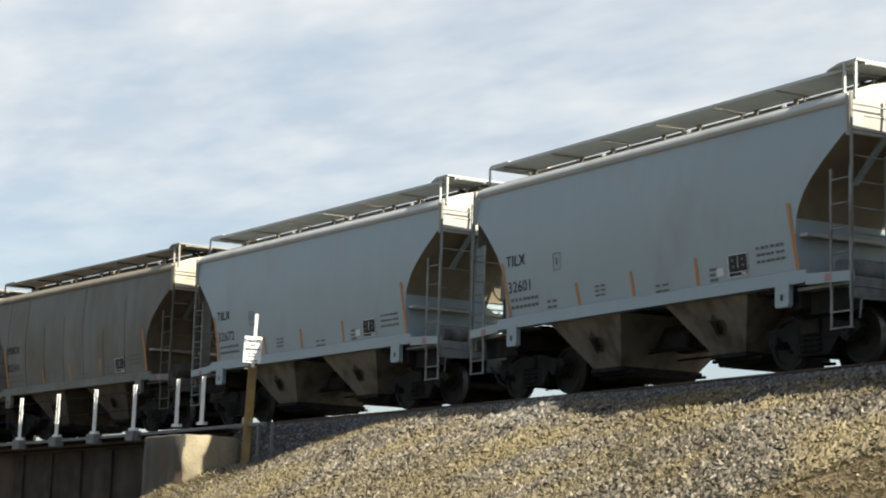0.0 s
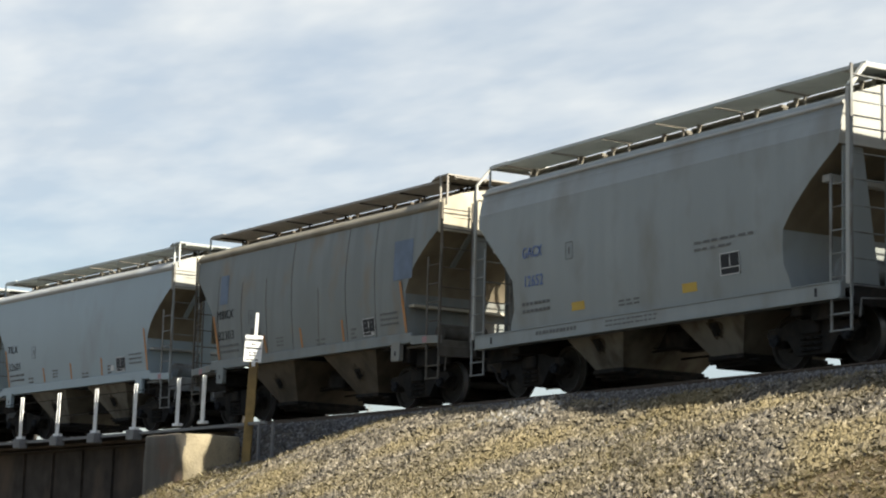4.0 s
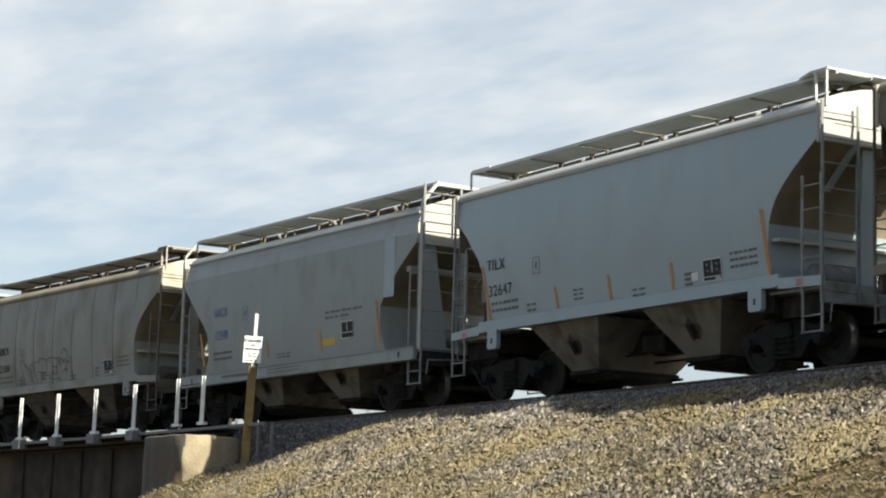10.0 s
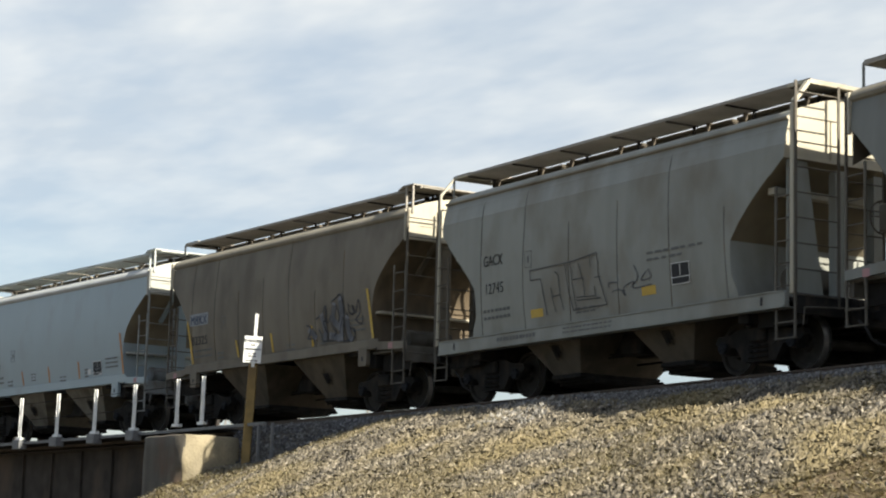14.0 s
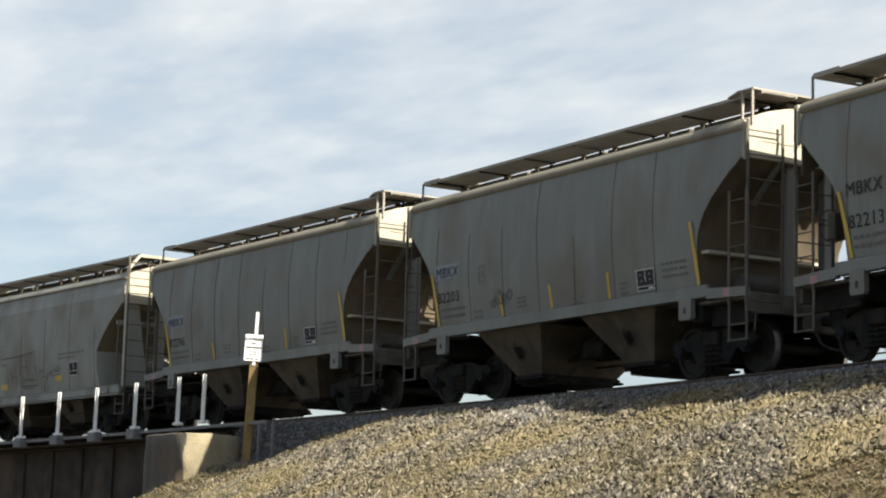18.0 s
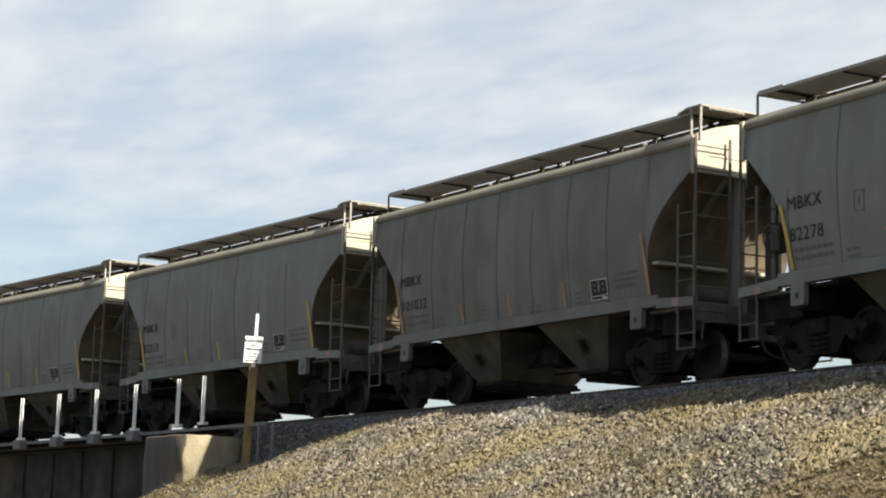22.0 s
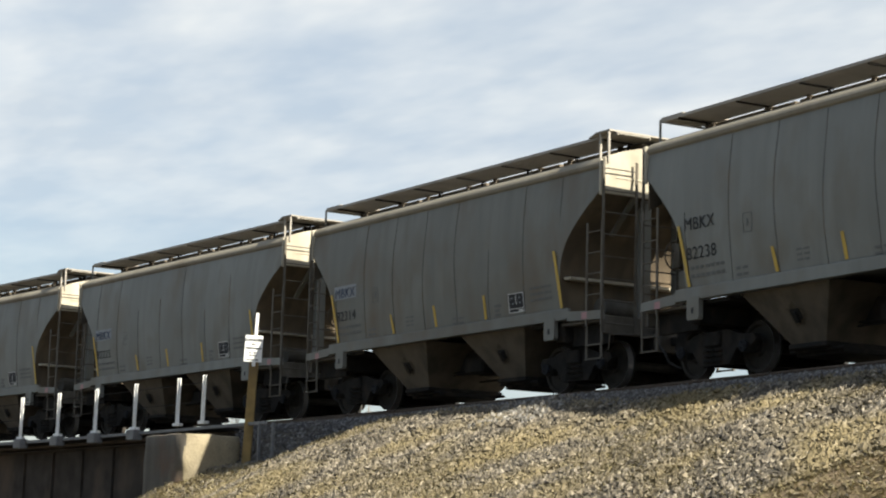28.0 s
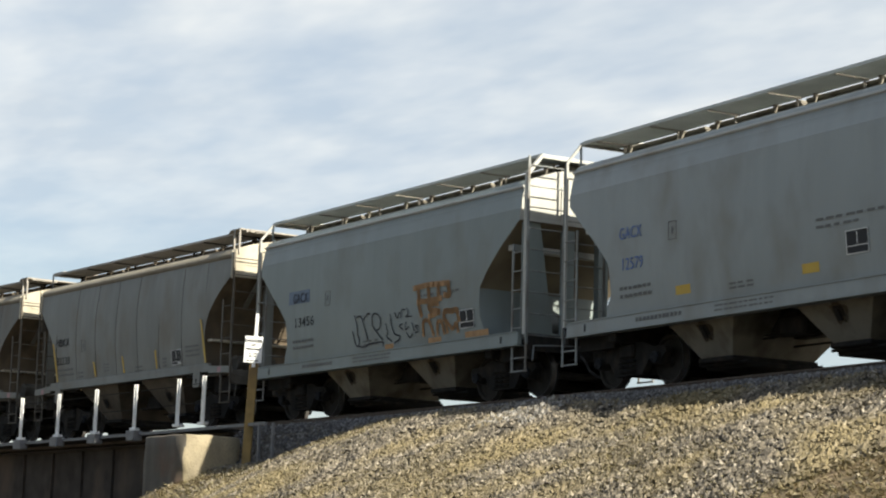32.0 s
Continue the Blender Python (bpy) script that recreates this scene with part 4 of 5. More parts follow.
        mark("small_print", cached("datalines5", b_bars(3, 0.36, 0.035, 0.05, 2), FAINT), -1.35, 1.84)
    else:
        mark("small_print", cached("long line", b_bars(1, 1.7, 0.045, 0.05, 7), FAINT), 1.7, 2.26)
        mark("small_print", cached("long line 2", b_bars(1, 1.1, 0.045, 0.05, 5), FAINT), 1.7, 2.14)
        mark("small_print", cached("datalines6", b_bars(2, 0.7, 0.035, 0.04, 3), FAINT), -0.6, 1.48)
    if not spec["seams"] and kind == "T":
        mark("small_white_label", cached("white label", b_rect(0.18, 0.14), WHITE), 2.25, 1.62)
    strip = {"orange": ORANGE, "yellow": YELLOW, "faded": ORANGE_FADED, None: None}[spec.get("strips")]
    if strip:
        spots = spec.get("at", ((-4.52, 1.52, 1.08, 0.20), (-2.0, 1.53, 0.42, 0.08), (-0.25, 1.53, 0.45, 0.05), (1.65, 1.53, 0.48, 0.02)))
        for x, z, h, lean in spots:
            mark("reflective_strip", cached(f"strip {h} {lean}", b_strip(h, lean), strip), x, z, "", 0.004)
        if kind == "T":
            mark("reflective_strip", cached("strip end", b_strip(1.10, 0.15), strip), 4.15, 1.52, "", 0.004)
    if kind == "G":
        for ob in (part("sill_lettering", cached("sill bars", b_bars(1, 1.4, 0.075, 0.05, 12), FAINT), car, "", pose(-3.2, -1.626, 1.12)),
                   part("sill_lettering", cached("sill bars 2", b_bars(2, 1.6, 0.03, 0.05, 12), FAINT), car, "", pose(-0.9, -1.626, 1.13))):
            tagged(ob, kind="stuff")
        for x in (-4.85, 4.85):
            part("sill_slot", cached("slot", b_rect(0.06, 0.14), BLACK), car, "", pose(x, -1.622, 1.0))
    for name, lines, wide, mat, x, z in spec.get("spray", ()):
        mark("graffiti", cached(name, b_stroke(lines, wide), mat), x, z, "sprayed graffiti strokes", 0.012)
    for name, w, h, mat, x, z in spec.get("patches", ()):
        mark("paint_patch", cached(name, b_rect(w, h, 0.002), mat), x, z, "", 0.003)
    return car


def rounded(lines, n=4):
    """The same lines drawn by a swinging arm: smooth curves through their points."""
    out = []
    for line in lines:
        pts = [line[0]] + list(line) + [line[-1]]
        curve = []
        for a, b, c, d in zip(pts, pts[1:], pts[2:], pts[3:]):
            for i in range(n):
                t = i / n
                curve.append(tuple(0.5 * (2 * q + (r - p) * t + (2 * p - 5 * q + 4 * r - w) * t * t + (3 * q - p - 3 * r + w) * t ** 3) for p, q, r, w in zip(a, b, c, d)))
        out.append(curve + [tuple(line[-1])])
    return out


def loops(seed, width, height, n):
    """Loose handwriting of round sprayed strokes: bowls, hooks and stems with curled feet."""
    rnd = random.Random(seed)
    out, w = [], width / n
    for i in range(n):
        x, h, low, lean = i * w, height * rnd.uniform(0.65, 1.0), height * rnd.uniform(-0.05, 0.12), rnd.uniform(0.0, 0.2) * w
        k = rnd.randrange(4)
        line = []
        if k == 0:
            line = [(0.15, 0.0), (0.2, 0.5), (0.25, 1.0)] + [(0.5 + 0.38 * math.cos(2.2 - a * 0.42), 0.72 + 0.26 * math.sin(2.2 - a * 0.42)) for a in range(11)]
        elif k == 1:
            line = [(0.1, 0.95), (0.08, 0.4)] + [(0.45 + 0.37 * math.cos(3.2 + a * 0.42), 0.3 + 0.3 * math.sin(3.2 + a * 0.42)) for a in range(8)] + [(0.85, 0.9)]
        elif k == 2:
            line = [(0.5 + 0.36 * math.cos(a * 0.5), 0.4 + 0.4 * math.sin(a * 0.5)) for a in range(14)] + [(1.0, 0.55)]
        else:
            line = [(0.3, 1.0), (0.22, 0.55), (0.2, 0.15)] + [(0.48 + 0.28 * math.cos(3.4 + a * 0.5), 0.14 + 0.15 * math.sin(3.4 + a * 0.5)) for a in range(6)] + [(0.95, 0.35)]
        if rnd.random() < 0.5:
            line = [(1 - px, pz) for px, pz in line]
        if rnd.random() < 0.4:
            line = [(px, 1 - pz) for px, pz in line]
        sx = rnd.uniform(1.1, 1.6)
        out.append([(x + w * sx * px + lean * pz + rnd.uniform(-0.04, 0.04) * w, low + h * pz + rnd.uniform(-0.03, 0.03) * h) for px, pz in line])
    return out


L_T = "clean light grey two-bay covered hopper car, nearly new"
L_M = "weathered dusty grey two-bay covered hopper car with yellow strips"
L_G = "grey two-bay covered hopper car with tube-framed ends"
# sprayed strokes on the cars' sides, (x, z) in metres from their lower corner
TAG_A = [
    [(0.62, 1.13), (0.72, 0.91), (0.73, 0.71), (0.8, 0.57), (0.72, 0.44), (0.6, 0.54), (0.52, 0.78)],
    [(0.71, 1.07), (0.89, 1.09), (1, 0.9), (1.12, 0.67), (1.17, 0.53)],
    [(1, 0.99), (1.18, 1.11), (1.29, 1.11)],
    [(1.77, 0.51), (1.51, 0.72), (1.38, 0.86), (1.38, 1.02), (1.47, 1.1), (1.65, 1.05), (1.73, 0.91), (1.67, 0.76), (1.53, 0.73)],
    [(1.94, 0.84), (2, 0.64), (1.95, 0.56), (2.15, 0.45)],
    [(2.13, 1.02), (2.18, 0.77), (2.29, 0.59), (2.49, 0.53), (2.43, 0.45), (2.26, 0.4)],
    [(0.72, 0.44), (1.01, 0.41), (1.23, 0.46), (1.77, 0.46), (1.77, 0.38)],
]
TAG_B = [
    [(0, 0.58), (0.1, 0.46), (0.2, 0.57)],
    [(0.24, 0.45), (0.29, 0.61), (0.44, 0.61)],
    [(0.51, 0.63), (0.55, 0.5), (0.44, 0.46), (0.68, 0.45)],
    [(0.29, 0.32), (0.17, 0.28), (0.3, 0.2)],
    [(0.44, 0.34), (0.41, 0.19), (0.55, 0.24)],
    [(0.68, 0.31), (0.75, 0.13)],
    [(0.92, 0.23), (0.81, 0.23), (0.92, 0.13), (0.81, 0.09)],
    [(0.45, 0.12), (0.58, 0), (0.68, 0.08)],
]
FILL_A = [
    [(0, 0.81), (0.55, 0.83), (1.35, 0.8)],
    [(0.18, 0.57), (0.16, 0.76)],
    [(0.57, 0.56), (0.55, 0.8)],
    [(0.94, 0.56), (0.93, 0.79)],
    [(1.16, 0.57), (1.35, 0.55), (1.31, 0.77)],
    [(0.13, 0.51), (0.55, 0.5), (1.03, 0.51)],
    [(0.16, 0.47), (0.26, 0.22)],
    [(0.91, 0.41), (0.59, 0.42), (0.61, 0.31), (0.94, 0.24), (0.56, 0.17)],
    [(1.13, 0.06), (1.16, 0.22), (1.41, 0.21), (1.62, 0.21), (1.68, -0)],
]
FILL_B = [
    [(0, 0.02), (0.03, 0.31), (0.26, 0.28), (0.39, -0)],
    [(0.54, 0), (0.58, 0.25), (0.73, 0.23), (0.8, -0)],
    [(0.92, 0.02), (0.89, 0.25), (1.11, 0.07), (1.26, 0.17), (1.32, 0)],
]
BUBBLE_A = [
    [(0.01, 0.01), (0, 0.27), (0.09, 0.34), (0.24, 0.11), (0.35, 0.11), (0.12, 0.55), (0.06, 0.7), (0.17, 0.78), (0.3, 0.71), (0.49, 0.47), (0.59, 0.01)],
    [(0.41, 0.69), (0.65, 0.46), (0.74, 0.2), (0.83, 0.14), (0.79, 0.44), (0.68, 0.56), (0.8, 0.65), (0.92, 0.64), (1.03, 0.42), (1.16, 0.16), (1.13, 0.02), (1.34, 0), (1.41, 0.1)],
]
BUBBLE_B = [
    [(0, 0.7), (0.36, 0.67), (0.4, 0.76), (0.62, 0.76), (0.83, 0.66), (0.88, 0.45), (0.84, 0.28), (1.02, 0.23), (1.05, 0.06), (0.99, 0.01)],
    [(0.28, 0.4), (0.75, 0.36)],
    [(0.52, 0.35), (0.46, 0.08)],
    [(0.6, 0.34), (0.65, 0.17), (0.77, 0.17)],
    [(0.87, 0.49), (0.92, 0.72), (1.5, 0.71), (1.53, 0.48), (1.27, 0.48), (1.3, 0.34), (1.22, 0.25), (1.48, 0.29), (1.5, 0.45)],
    [(1.04, 0.37), (1.19, 0.13), (1.68, 0.14), (1.68, -0), (1.05, 0.01)],
]
CROWN = [
    [(0, 0.55), (0.08, 0.64), (0.12, 0.47), (0.2, 0.41), (0.23, 0.61), (0.37, 0.47), (0.48, 0.56), (0.59, 0.48), (0.67, 0.54)],
    [(0.25, 0.72), (0.42, 0.85), (0.56, 0.79), (0.64, 0.64), (0.86, 0.52)],
    [(0.32, 0.21), (0.48, 0.29), (0.57, 0.22), (0.54, 0.42), (0.78, 0.43), (0.87, 0)],
]
WILD_A = [
    [(0, 0.43), (0.21, 0.38), (0.16, 0.22), (0.06, 0.13), (0.32, 0.1), (0.37, 0)],
    [(0.47, 0.54), (0.6, 0.59), (0.78, 0.65), (0.88, 0.8), (0.91, 0.49), (0.78, 0.46), (0.88, 0.27), (0.98, 0.16), (0.96, 0.03), (0.73, 0.03), (0.68, 0.16), (0.58, 0.3)],
    [(0.93, 0.81), (0.96, 0.42), (1.23, 0.7), (1.18, 0.87), (1.38, 0.94), (1.55, 1.01), (1.67, 0.84), (1.7, 0.58), (1.53, 0.29), (1.5, 0.16)],
    [(1.08, 0.56), (1.16, 0.33), (1.33, 0.18), (1.23, 0.1)],
]
WILD_B = [
    [(0.65, 0.84), (0.77, 0.6), (0.7, 0.45)],
    [(0.99, 0.67), (0.97, 0.33), (1.04, 0.07), (1.28, 0.01), (1.4, 0.12), (1.33, 0.26), (1.09, 0.31), (1.16, 0.52), (1.09, 0.63)],
    [(1.18, 0.83), (1.21, 0.64), (1.38, 0.59), (1.35, 0.78), (1.47, 0.61), (1.61, 0.87), (1.66, 0.59), (1.47, 0.46), (1.71, 0.34), (1.75, 0.51)],
    [(0, 0.09), (0.7, 0.04), (1.28, -0)],
]
WILD_FILL = [
    [(0.57, 0.6), (0.7, 0.28), (0.67, 0.06)],
    [(1.12, 0.8), (1.07, 0.49), (1.29, 0.31)],
    [(1.39, 0.9), (1.44, 0.6), (1.37, 0.05)],
    [(1.66, 0.48), (1.71, 0.16), (1.81, -0)],
    [(0.92, 0.13), (1.27, 0.06)],
    [(0, 0.33), (0.24, 0.14)],
]
BLOCK = [
    [(0.02, 0.71), (0, 0.9), (1.38, 0.92), (2.24, 1), (2.27, 0.56), (2.49, 0.02), (1.42, 0.01), (1.29, 0.35), (1.19, 0.9)],
    [(0.02, 0.71), (0.36, 0.71), (0.53, 0)],
    [(0.86, 0.79), (0.96, 0.72), (1, 0.34), (0.73, 0.33), (0.7, 0.5)],
    [(0.73, 0.33), (0.83, 0.03)],
    [(1, 0.34), (1.1, 0.05)],
    [(1.38, 0.91), (1.42, 0.5), (1.52, 0.04)],
    [(1.64, 0.86), (1.74, 0.58), (1.45, 0.58)],
    [(1.77, 0.58), (1.8, 0.25)],
    [(1.55, 0.24), (2.15, 0.21), (2.12, 0.38)],
    [(1.55, 0.18), (2.3, 0.16)],
    [(2.02, 0.99), (2.02, 0.77)],
    [(2.15, 0.55), (2.33, 0.55)],
]
SCRIBBLE = [
    [(0, 0.19), (0, 0.27), (0.24, 0.26)],
    [(0.09, 0.1), (0.33, 0.12), (0.48, 0), (0.45, 0.14), (0.74, 0.22), (0.74, 0.11), (0.92, 0.1), (1.29, 0.12)],
    [(0.8, 0.51), (0.89, 0.28), (0.69, 0.15)],
    [(1.15, 0.37), (0.98, 0.23), (1.26, 0.24), (1.21, 0.4)],
]
CARS = [
    dict(kind="T", tone="grey", seams=True, mark="MBKX", number="82310", strips="yellow", label=L_M),
    dict(kind="T", tone="dusty", seams=True, mark="MBKX", number="82341", strips="orange", label=L_M),
    dict(kind="T", tone="light", seams=False, mark="TILX", number="32672", strips="orange", label=L_T),
    dict(kind="T", tone="light", seams=False, mark="TILX", number="32601", strips="orange", label=L_T),
    dict(kind="T", tone="rusty", seams=True, mark="MBKX", number="82303", strips="orange", label="rust-streaked grey two-bay covered hopper car with blue paint patches",
         patches=(("patch a", 0.42, 0.72, BLUE_PATCH, -4.2, 2.85), ("patch b", 0.75, 0.85, BLUE_PATCH, 3.9, 2.65), ("patch c", 0.5, 0.4, FAINT, -2.6, 1.75))),
    dict(kind="G", tone="pale", seams=False, mark="GACX", number="12652", ink="blue", strips=None, label=L_G,
         patches=(("patch y", 0.42, 0.16, YELLOW, -2.1, 1.42), ("patch y", 0.42, 0.16, YELLOW, 1.3, 1.42))),
    dict(kind="T", tone="chalky", seams=True, mark="MBKX", number="82300", strips=None, label="dusty grey two-bay covered hopper car with outlined graffiti",
         spray=(("bubble letters a", rounded(BUBBLE_A), 0.026, SPRAY_GREY, -2.74, 1.46), ("bubble letters b", rounded(BUBBLE_B), 0.026, SPRAY_GREY, -1.8, 1.48), ("crown", rounded(CROWN), 0.028, SPRAY_GREY, -0.22, 1.58))),
    dict(kind="G", tone="pale", seams=False, mark="GACX", number="12548", ink="blue", strips="orange", at=((-1.1, 1.42, 0.42, 0.06), (1.4, 1.42, 0.42, 0.06), (-4.5, 1.42, 0.8, 0.15), (3.85, 1.42, 0.9, 0.1)), label=L_G,
         patches=(("patch y", 0.42, 0.16, YELLOW, -2.1, 1.42), ("patch y2", 0.55, 0.16, YELLOW, 1.55, 1.5), ("patch p", 0.42, 1.3, PAINT["light"], 4.2, 2.35))),
    dict(kind="T", tone="light", seams=False, mark="TILX", number="32647", strips="orange", label=L_T),
    dict(kind="T", tone="brown", seams=True, mark="MBKX", number="82325", back="white", strips="yellow", placard=False, label="brown dust-covered two-bay hopper car with pale blue graffiti",
         spray=(("wild fill", rounded(WILD_FILL), 0.16, SPRAY_BLUE, 1.63, 1.58), ("wild letters a", rounded(WILD_A), 0.036, SPRAY_INK, 1.47, 1.59), ("wild letters b", rounded(WILD_B), 0.036, SPRAY_INK, 2.2, 1.53))),
    dict(kind="G", tone="chalky", seams=True, mark="GACX", number="12745", strips=None, label="weathered grey hopper car with thin outlined block graffiti",
         spray=(("block", BLOCK, 0.024, SPRAY_THIN, -2.05, 1.43), ("scribble", rounded(SCRIBBLE), 0.026, SPRAY_GREY, 0.53, 1.56)),
         patches=(("patch y", 0.42, 0.16, YELLOW, -2.1, 1.42), ("patch y", 0.42, 0.16, YELLOW, 1.5, 1.5))),
    dict(kind="T", tone="grey", seams=True, mark="MBKX", number="82296", back="white", strips="yellow", label=L_M),
    dict(kind="T", tone="grey", seams=True, mark="MBKX", number="82203", back="white", strips="yellow", label=L_M, spray=(("scrawl 6", loops(31, 0.75, 0.32, 5), 0.022, SPRAY_GREY, -2.3, 1.75),)),
    dict(kind="T", tone="grey", seams=True, mark="MBKX", number="82213", strips="yellow", label=L_M),
    dict(kind="T", tone="dusty", seams=True, mark="MBKX", number="101032", strips="faded", label="dusty grey two-bay covered hopper car with faded orange strips"),
    dict(kind="T", tone="grey", seams=True, mark="MBKX", number="82278", strips="yellow", label=L_M),
    dict(kind="T", tone="grey", seams=True, mark="MBKX", number="82225", back="white", strips="yellow", label=L_M),
    dict(kind="T", tone="dusty", seams=True, mark="MBKX", number="82314", back="white", strips="yellow", label=L_M),
    dict(kind="T", tone="grey", seams=True, mark="MBKX", number="82238", strips="yellow", label=L_M),
    dict(kind="G", tone="bluegrey", seams=False, mark="GACX", number="13456", wide=1.15, placard_x=3.30, placard_z=1.43, back="blue", strips=None, label="blue-grey hopper car with black scrawls and faded orange graffiti",
         spray=(("orange fill a", rounded(FILL_A), 0.115, ORANGE_FADED, 1.59, 1.61), ("orange fill b", rounded(FILL_B), 0.085, ORANGE_FADED, 1.89, 1.39), ("tag a", rounded(TAG_A), 0.034, SPRAY_INK, -1.54, 0.94), ("tag b", rounded(TAG_B), 0.03, SPRAY_INK, 0.78, 1.4)),
         patches=(("patch o", 0.5, 0.12, ORANGE_FADED, 2.05, 1.22), ("patch o2", 0.85, 0.14, ORANGE_FADED, 3.45, 1.22), ("patch o3", 0.35, 0.12, ORANGE_FADED, 0.3, 1.22))),
    dict(kind="G", tone="pale", seams=False, mark="GACX", number="12579", ink="blue", strips=None, label=L_G,
         patches=(("patch y", 0.42, 0.16, YELLOW, -2.1, 1.42), ("patch y", 0.42, 0.16, YELLOW, 1.3, 1.42))),
    dict(kind="T", tone="grey", seams=True, mark="MBKX", number="82250", strips="yellow", label=L_M),
]
PITCH = 12.631
TRAIN = []
for i, spec in enumerate(CARS):
    c = hopper_car(spec)
    TRAIN.append((c, -105.37 + PITCH * (i - 2) + 5.77))

# ---- track ----


def sweep(profile, s0, s1, step, lat=0.0, h=0.0):
    """A profile of (lat, h) drawn along the track."""
    bm = bmesh.new()
    n = max(1, int(round((s1 - s0) / step)))
    rings = []
    for i in range(n + 1):
        s = s0 + (s1 - s0) * i / n
        rings.append([bm.verts.new(on_track(s, lat + a, h + b)) for a, b in profile])
    k = len(profile)
    for p, q in zip(rings, rings[1:]):
        for j in range(k):
            bm.faces.new((p[j], p[(j + 1) % k], q[(j + 1) % k], q[j]))
    bm.faces.new(list(reversed(rings[0])))
    bm.faces.new(rings[-1])
    return bm


track = tagged(new("track"), "railway track of two steel rails on timber ties", "railway track", kind="structure")
RAIL_PROF = [(-0.07, -0.18), (0.07, -0.18), (0.07, -0.165), (0.012, -0.14), (0.012, -0.045), (0.036, -0.03), (0.036, -0.004), (-0.036, -0.004), (-0.036, -0.03), (-0.012, -0.045), (-0.012, -0.14), (-0.07, -0.165)]
for lat in (-0.755, 0.755):
    part("rail", mesh_of(sweep(RAIL_PROF, -330, 330, 3.0, lat), RAILS, "rail"), track)
tie = mesh_of(box(bmesh.new(), -0.115, 0.115, -1.3, 1.3, -0.36, -0.19, 0.015), WOOD, "tie")
for i in range(150):
    part("tie", tie, track, "", frame_at(-32 + i * 0.52))

# ---- ground ----


def smooth(a, b, x):
    x = max(0.0, min(1.0, (x - a) / (b - a)))
    return x * x * (3 - 2 * x)


def ground_h(s, lat):
    """Height of the ground over the rails' plane at that place."""
    a = abs(lat)
    if a < 1.4:
        z = -0.24
    elif a < 2.3:
        z = -0.24 - 0.11 * (a - 1.4) / 0.9
    elif a < 3.2:
        z = -0.35 - 0.22 * (a - 2.3)
    else:
        z = -0.548 - 0.5 * (a - 3.2)
    foot = -5.25
    z = max(z, foot)
    n = noise.noise(Vector((s * 0.35, lat * 0.35, 0.3)))
    n2 = noise.noise(Vector((s * 1.3, lat * 1.3, 4.3)))
    if lat < -1.5:
        near = smooth(2.0, 2.9, a)
        z += (0.06 * n + 0.03 * n2) * near
        crest = near * smooth(6.0, 4.0, a)
        z += (0.04 * math.exp(-((s - 12.2) / 1.8) ** 2) + 0.05 * math.exp(-((s - 15.6) / 0.8) ** 2)) * crest
        z -= (0.08 * math.exp(-((s - 18.1) / 1.2) ** 2) + 0.06 * smooth(16.2, 18.0, s)) * crest
        z += 0.05 * noise.noise(Vector((s * 2.1, lat * 0.8, 9.1))) * crest
        z -= 0.82 * smooth(11.0, 2.5, s) * smooth(1.7, 2.7, a)
    # the cut under the bridge
    edge = 1.0 if lat > -3.85 else 1.6
    cut = smooth(edge, edge - (0.5 if lat > -3.85 else 3.0), s) * smooth(-26.0, -22.0, s)
    return z * (1 - cut) + foot * cut


def bare_soil(s, lat):
    """Where the bank is bare soil and grass, with next to no stone: 0 to 1."""
    a = smooth(-0.3, 0.6, 1.5 * (s - 27.5) - (lat + 6.2))
    b = 0.88 * smooth(9.5, 3.6, s + 0.9 * noise.noise(Vector((s * 0.6, lat * 0.9, 3.1)))) * smooth(-2.9, -3.7, lat)
    return max(a, b)


def cells(*runs):
    out = [runs[0][0]]
    for a, b, n in runs:
        out += [a + (b - a) * (i + 1) / n for i in range(n)]
    return out


def build_ground():
    ss = cells((-890, -430, 12), (-430, -60, 24), (-60, -28, 16), (-28, -4, 40), (-4, 40, 200), (40, 60, 20), (60, 430, 30), (430, 890, 12))
    ll = cells((-284, -60, 8), (-60, -14, 12), (-14, -9, 14), (-9, -1.4, 50), (-1.4, 1.4, 4), (1.4, 12, 12), (12, 60, 8), (60, 400, 8), (400, 4000, 6))
    verts, faces = [], []
    for s in ss:
        fade = smooth(840, 600, abs(s))
        for lat in ll:
            z = ground_h(s, lat)
            z = z * fade - 5.25 * (1 - fade)
            if abs(lat) > 60:
                z -= 1.5 * smooth(60, 300, abs(lat))
            p = on_track(s, lat, 0)
            verts.append((p.x, p.y, GRADE * max(-60, min(60, s)) + z))
    w = len(ll)
    for i in range(len(ss) - 1):
        for j in range(w - 1):
            faces.append((i * w + j, (i + 1) * w + j, (i + 1) * w + j + 1, i * w + j + 1))
    me = bpy.data.meshes.new("ground")
    me.from_pydata(verts, [], faces)
    me.materials.append(GROUND)
    me.materials.append(BALLAST)
    me.materials.append(SOIL)
    mid = [(ll[j] + ll[j + 1]) / 2 for j in range(w - 1)]
    me.polygons.foreach_set("material_index", [1 if -3.1 < mid[j] < 3.1 and abs(ss[i]) < 420 else 2 if -9 < mid[j] < 0 and 0 < ss[i] < 40 and bare_soil(ss[i], mid[j]) > 0.5 else 0 for i in range(len(ss) - 1) for j in range(w - 1)])
    me.polygons.foreach_set("use_smooth", [True] * len(faces))
    tagged(new("ground", me), "gravel and dry grass embankment and flat land", "ground", kind="structure")


build_ground()


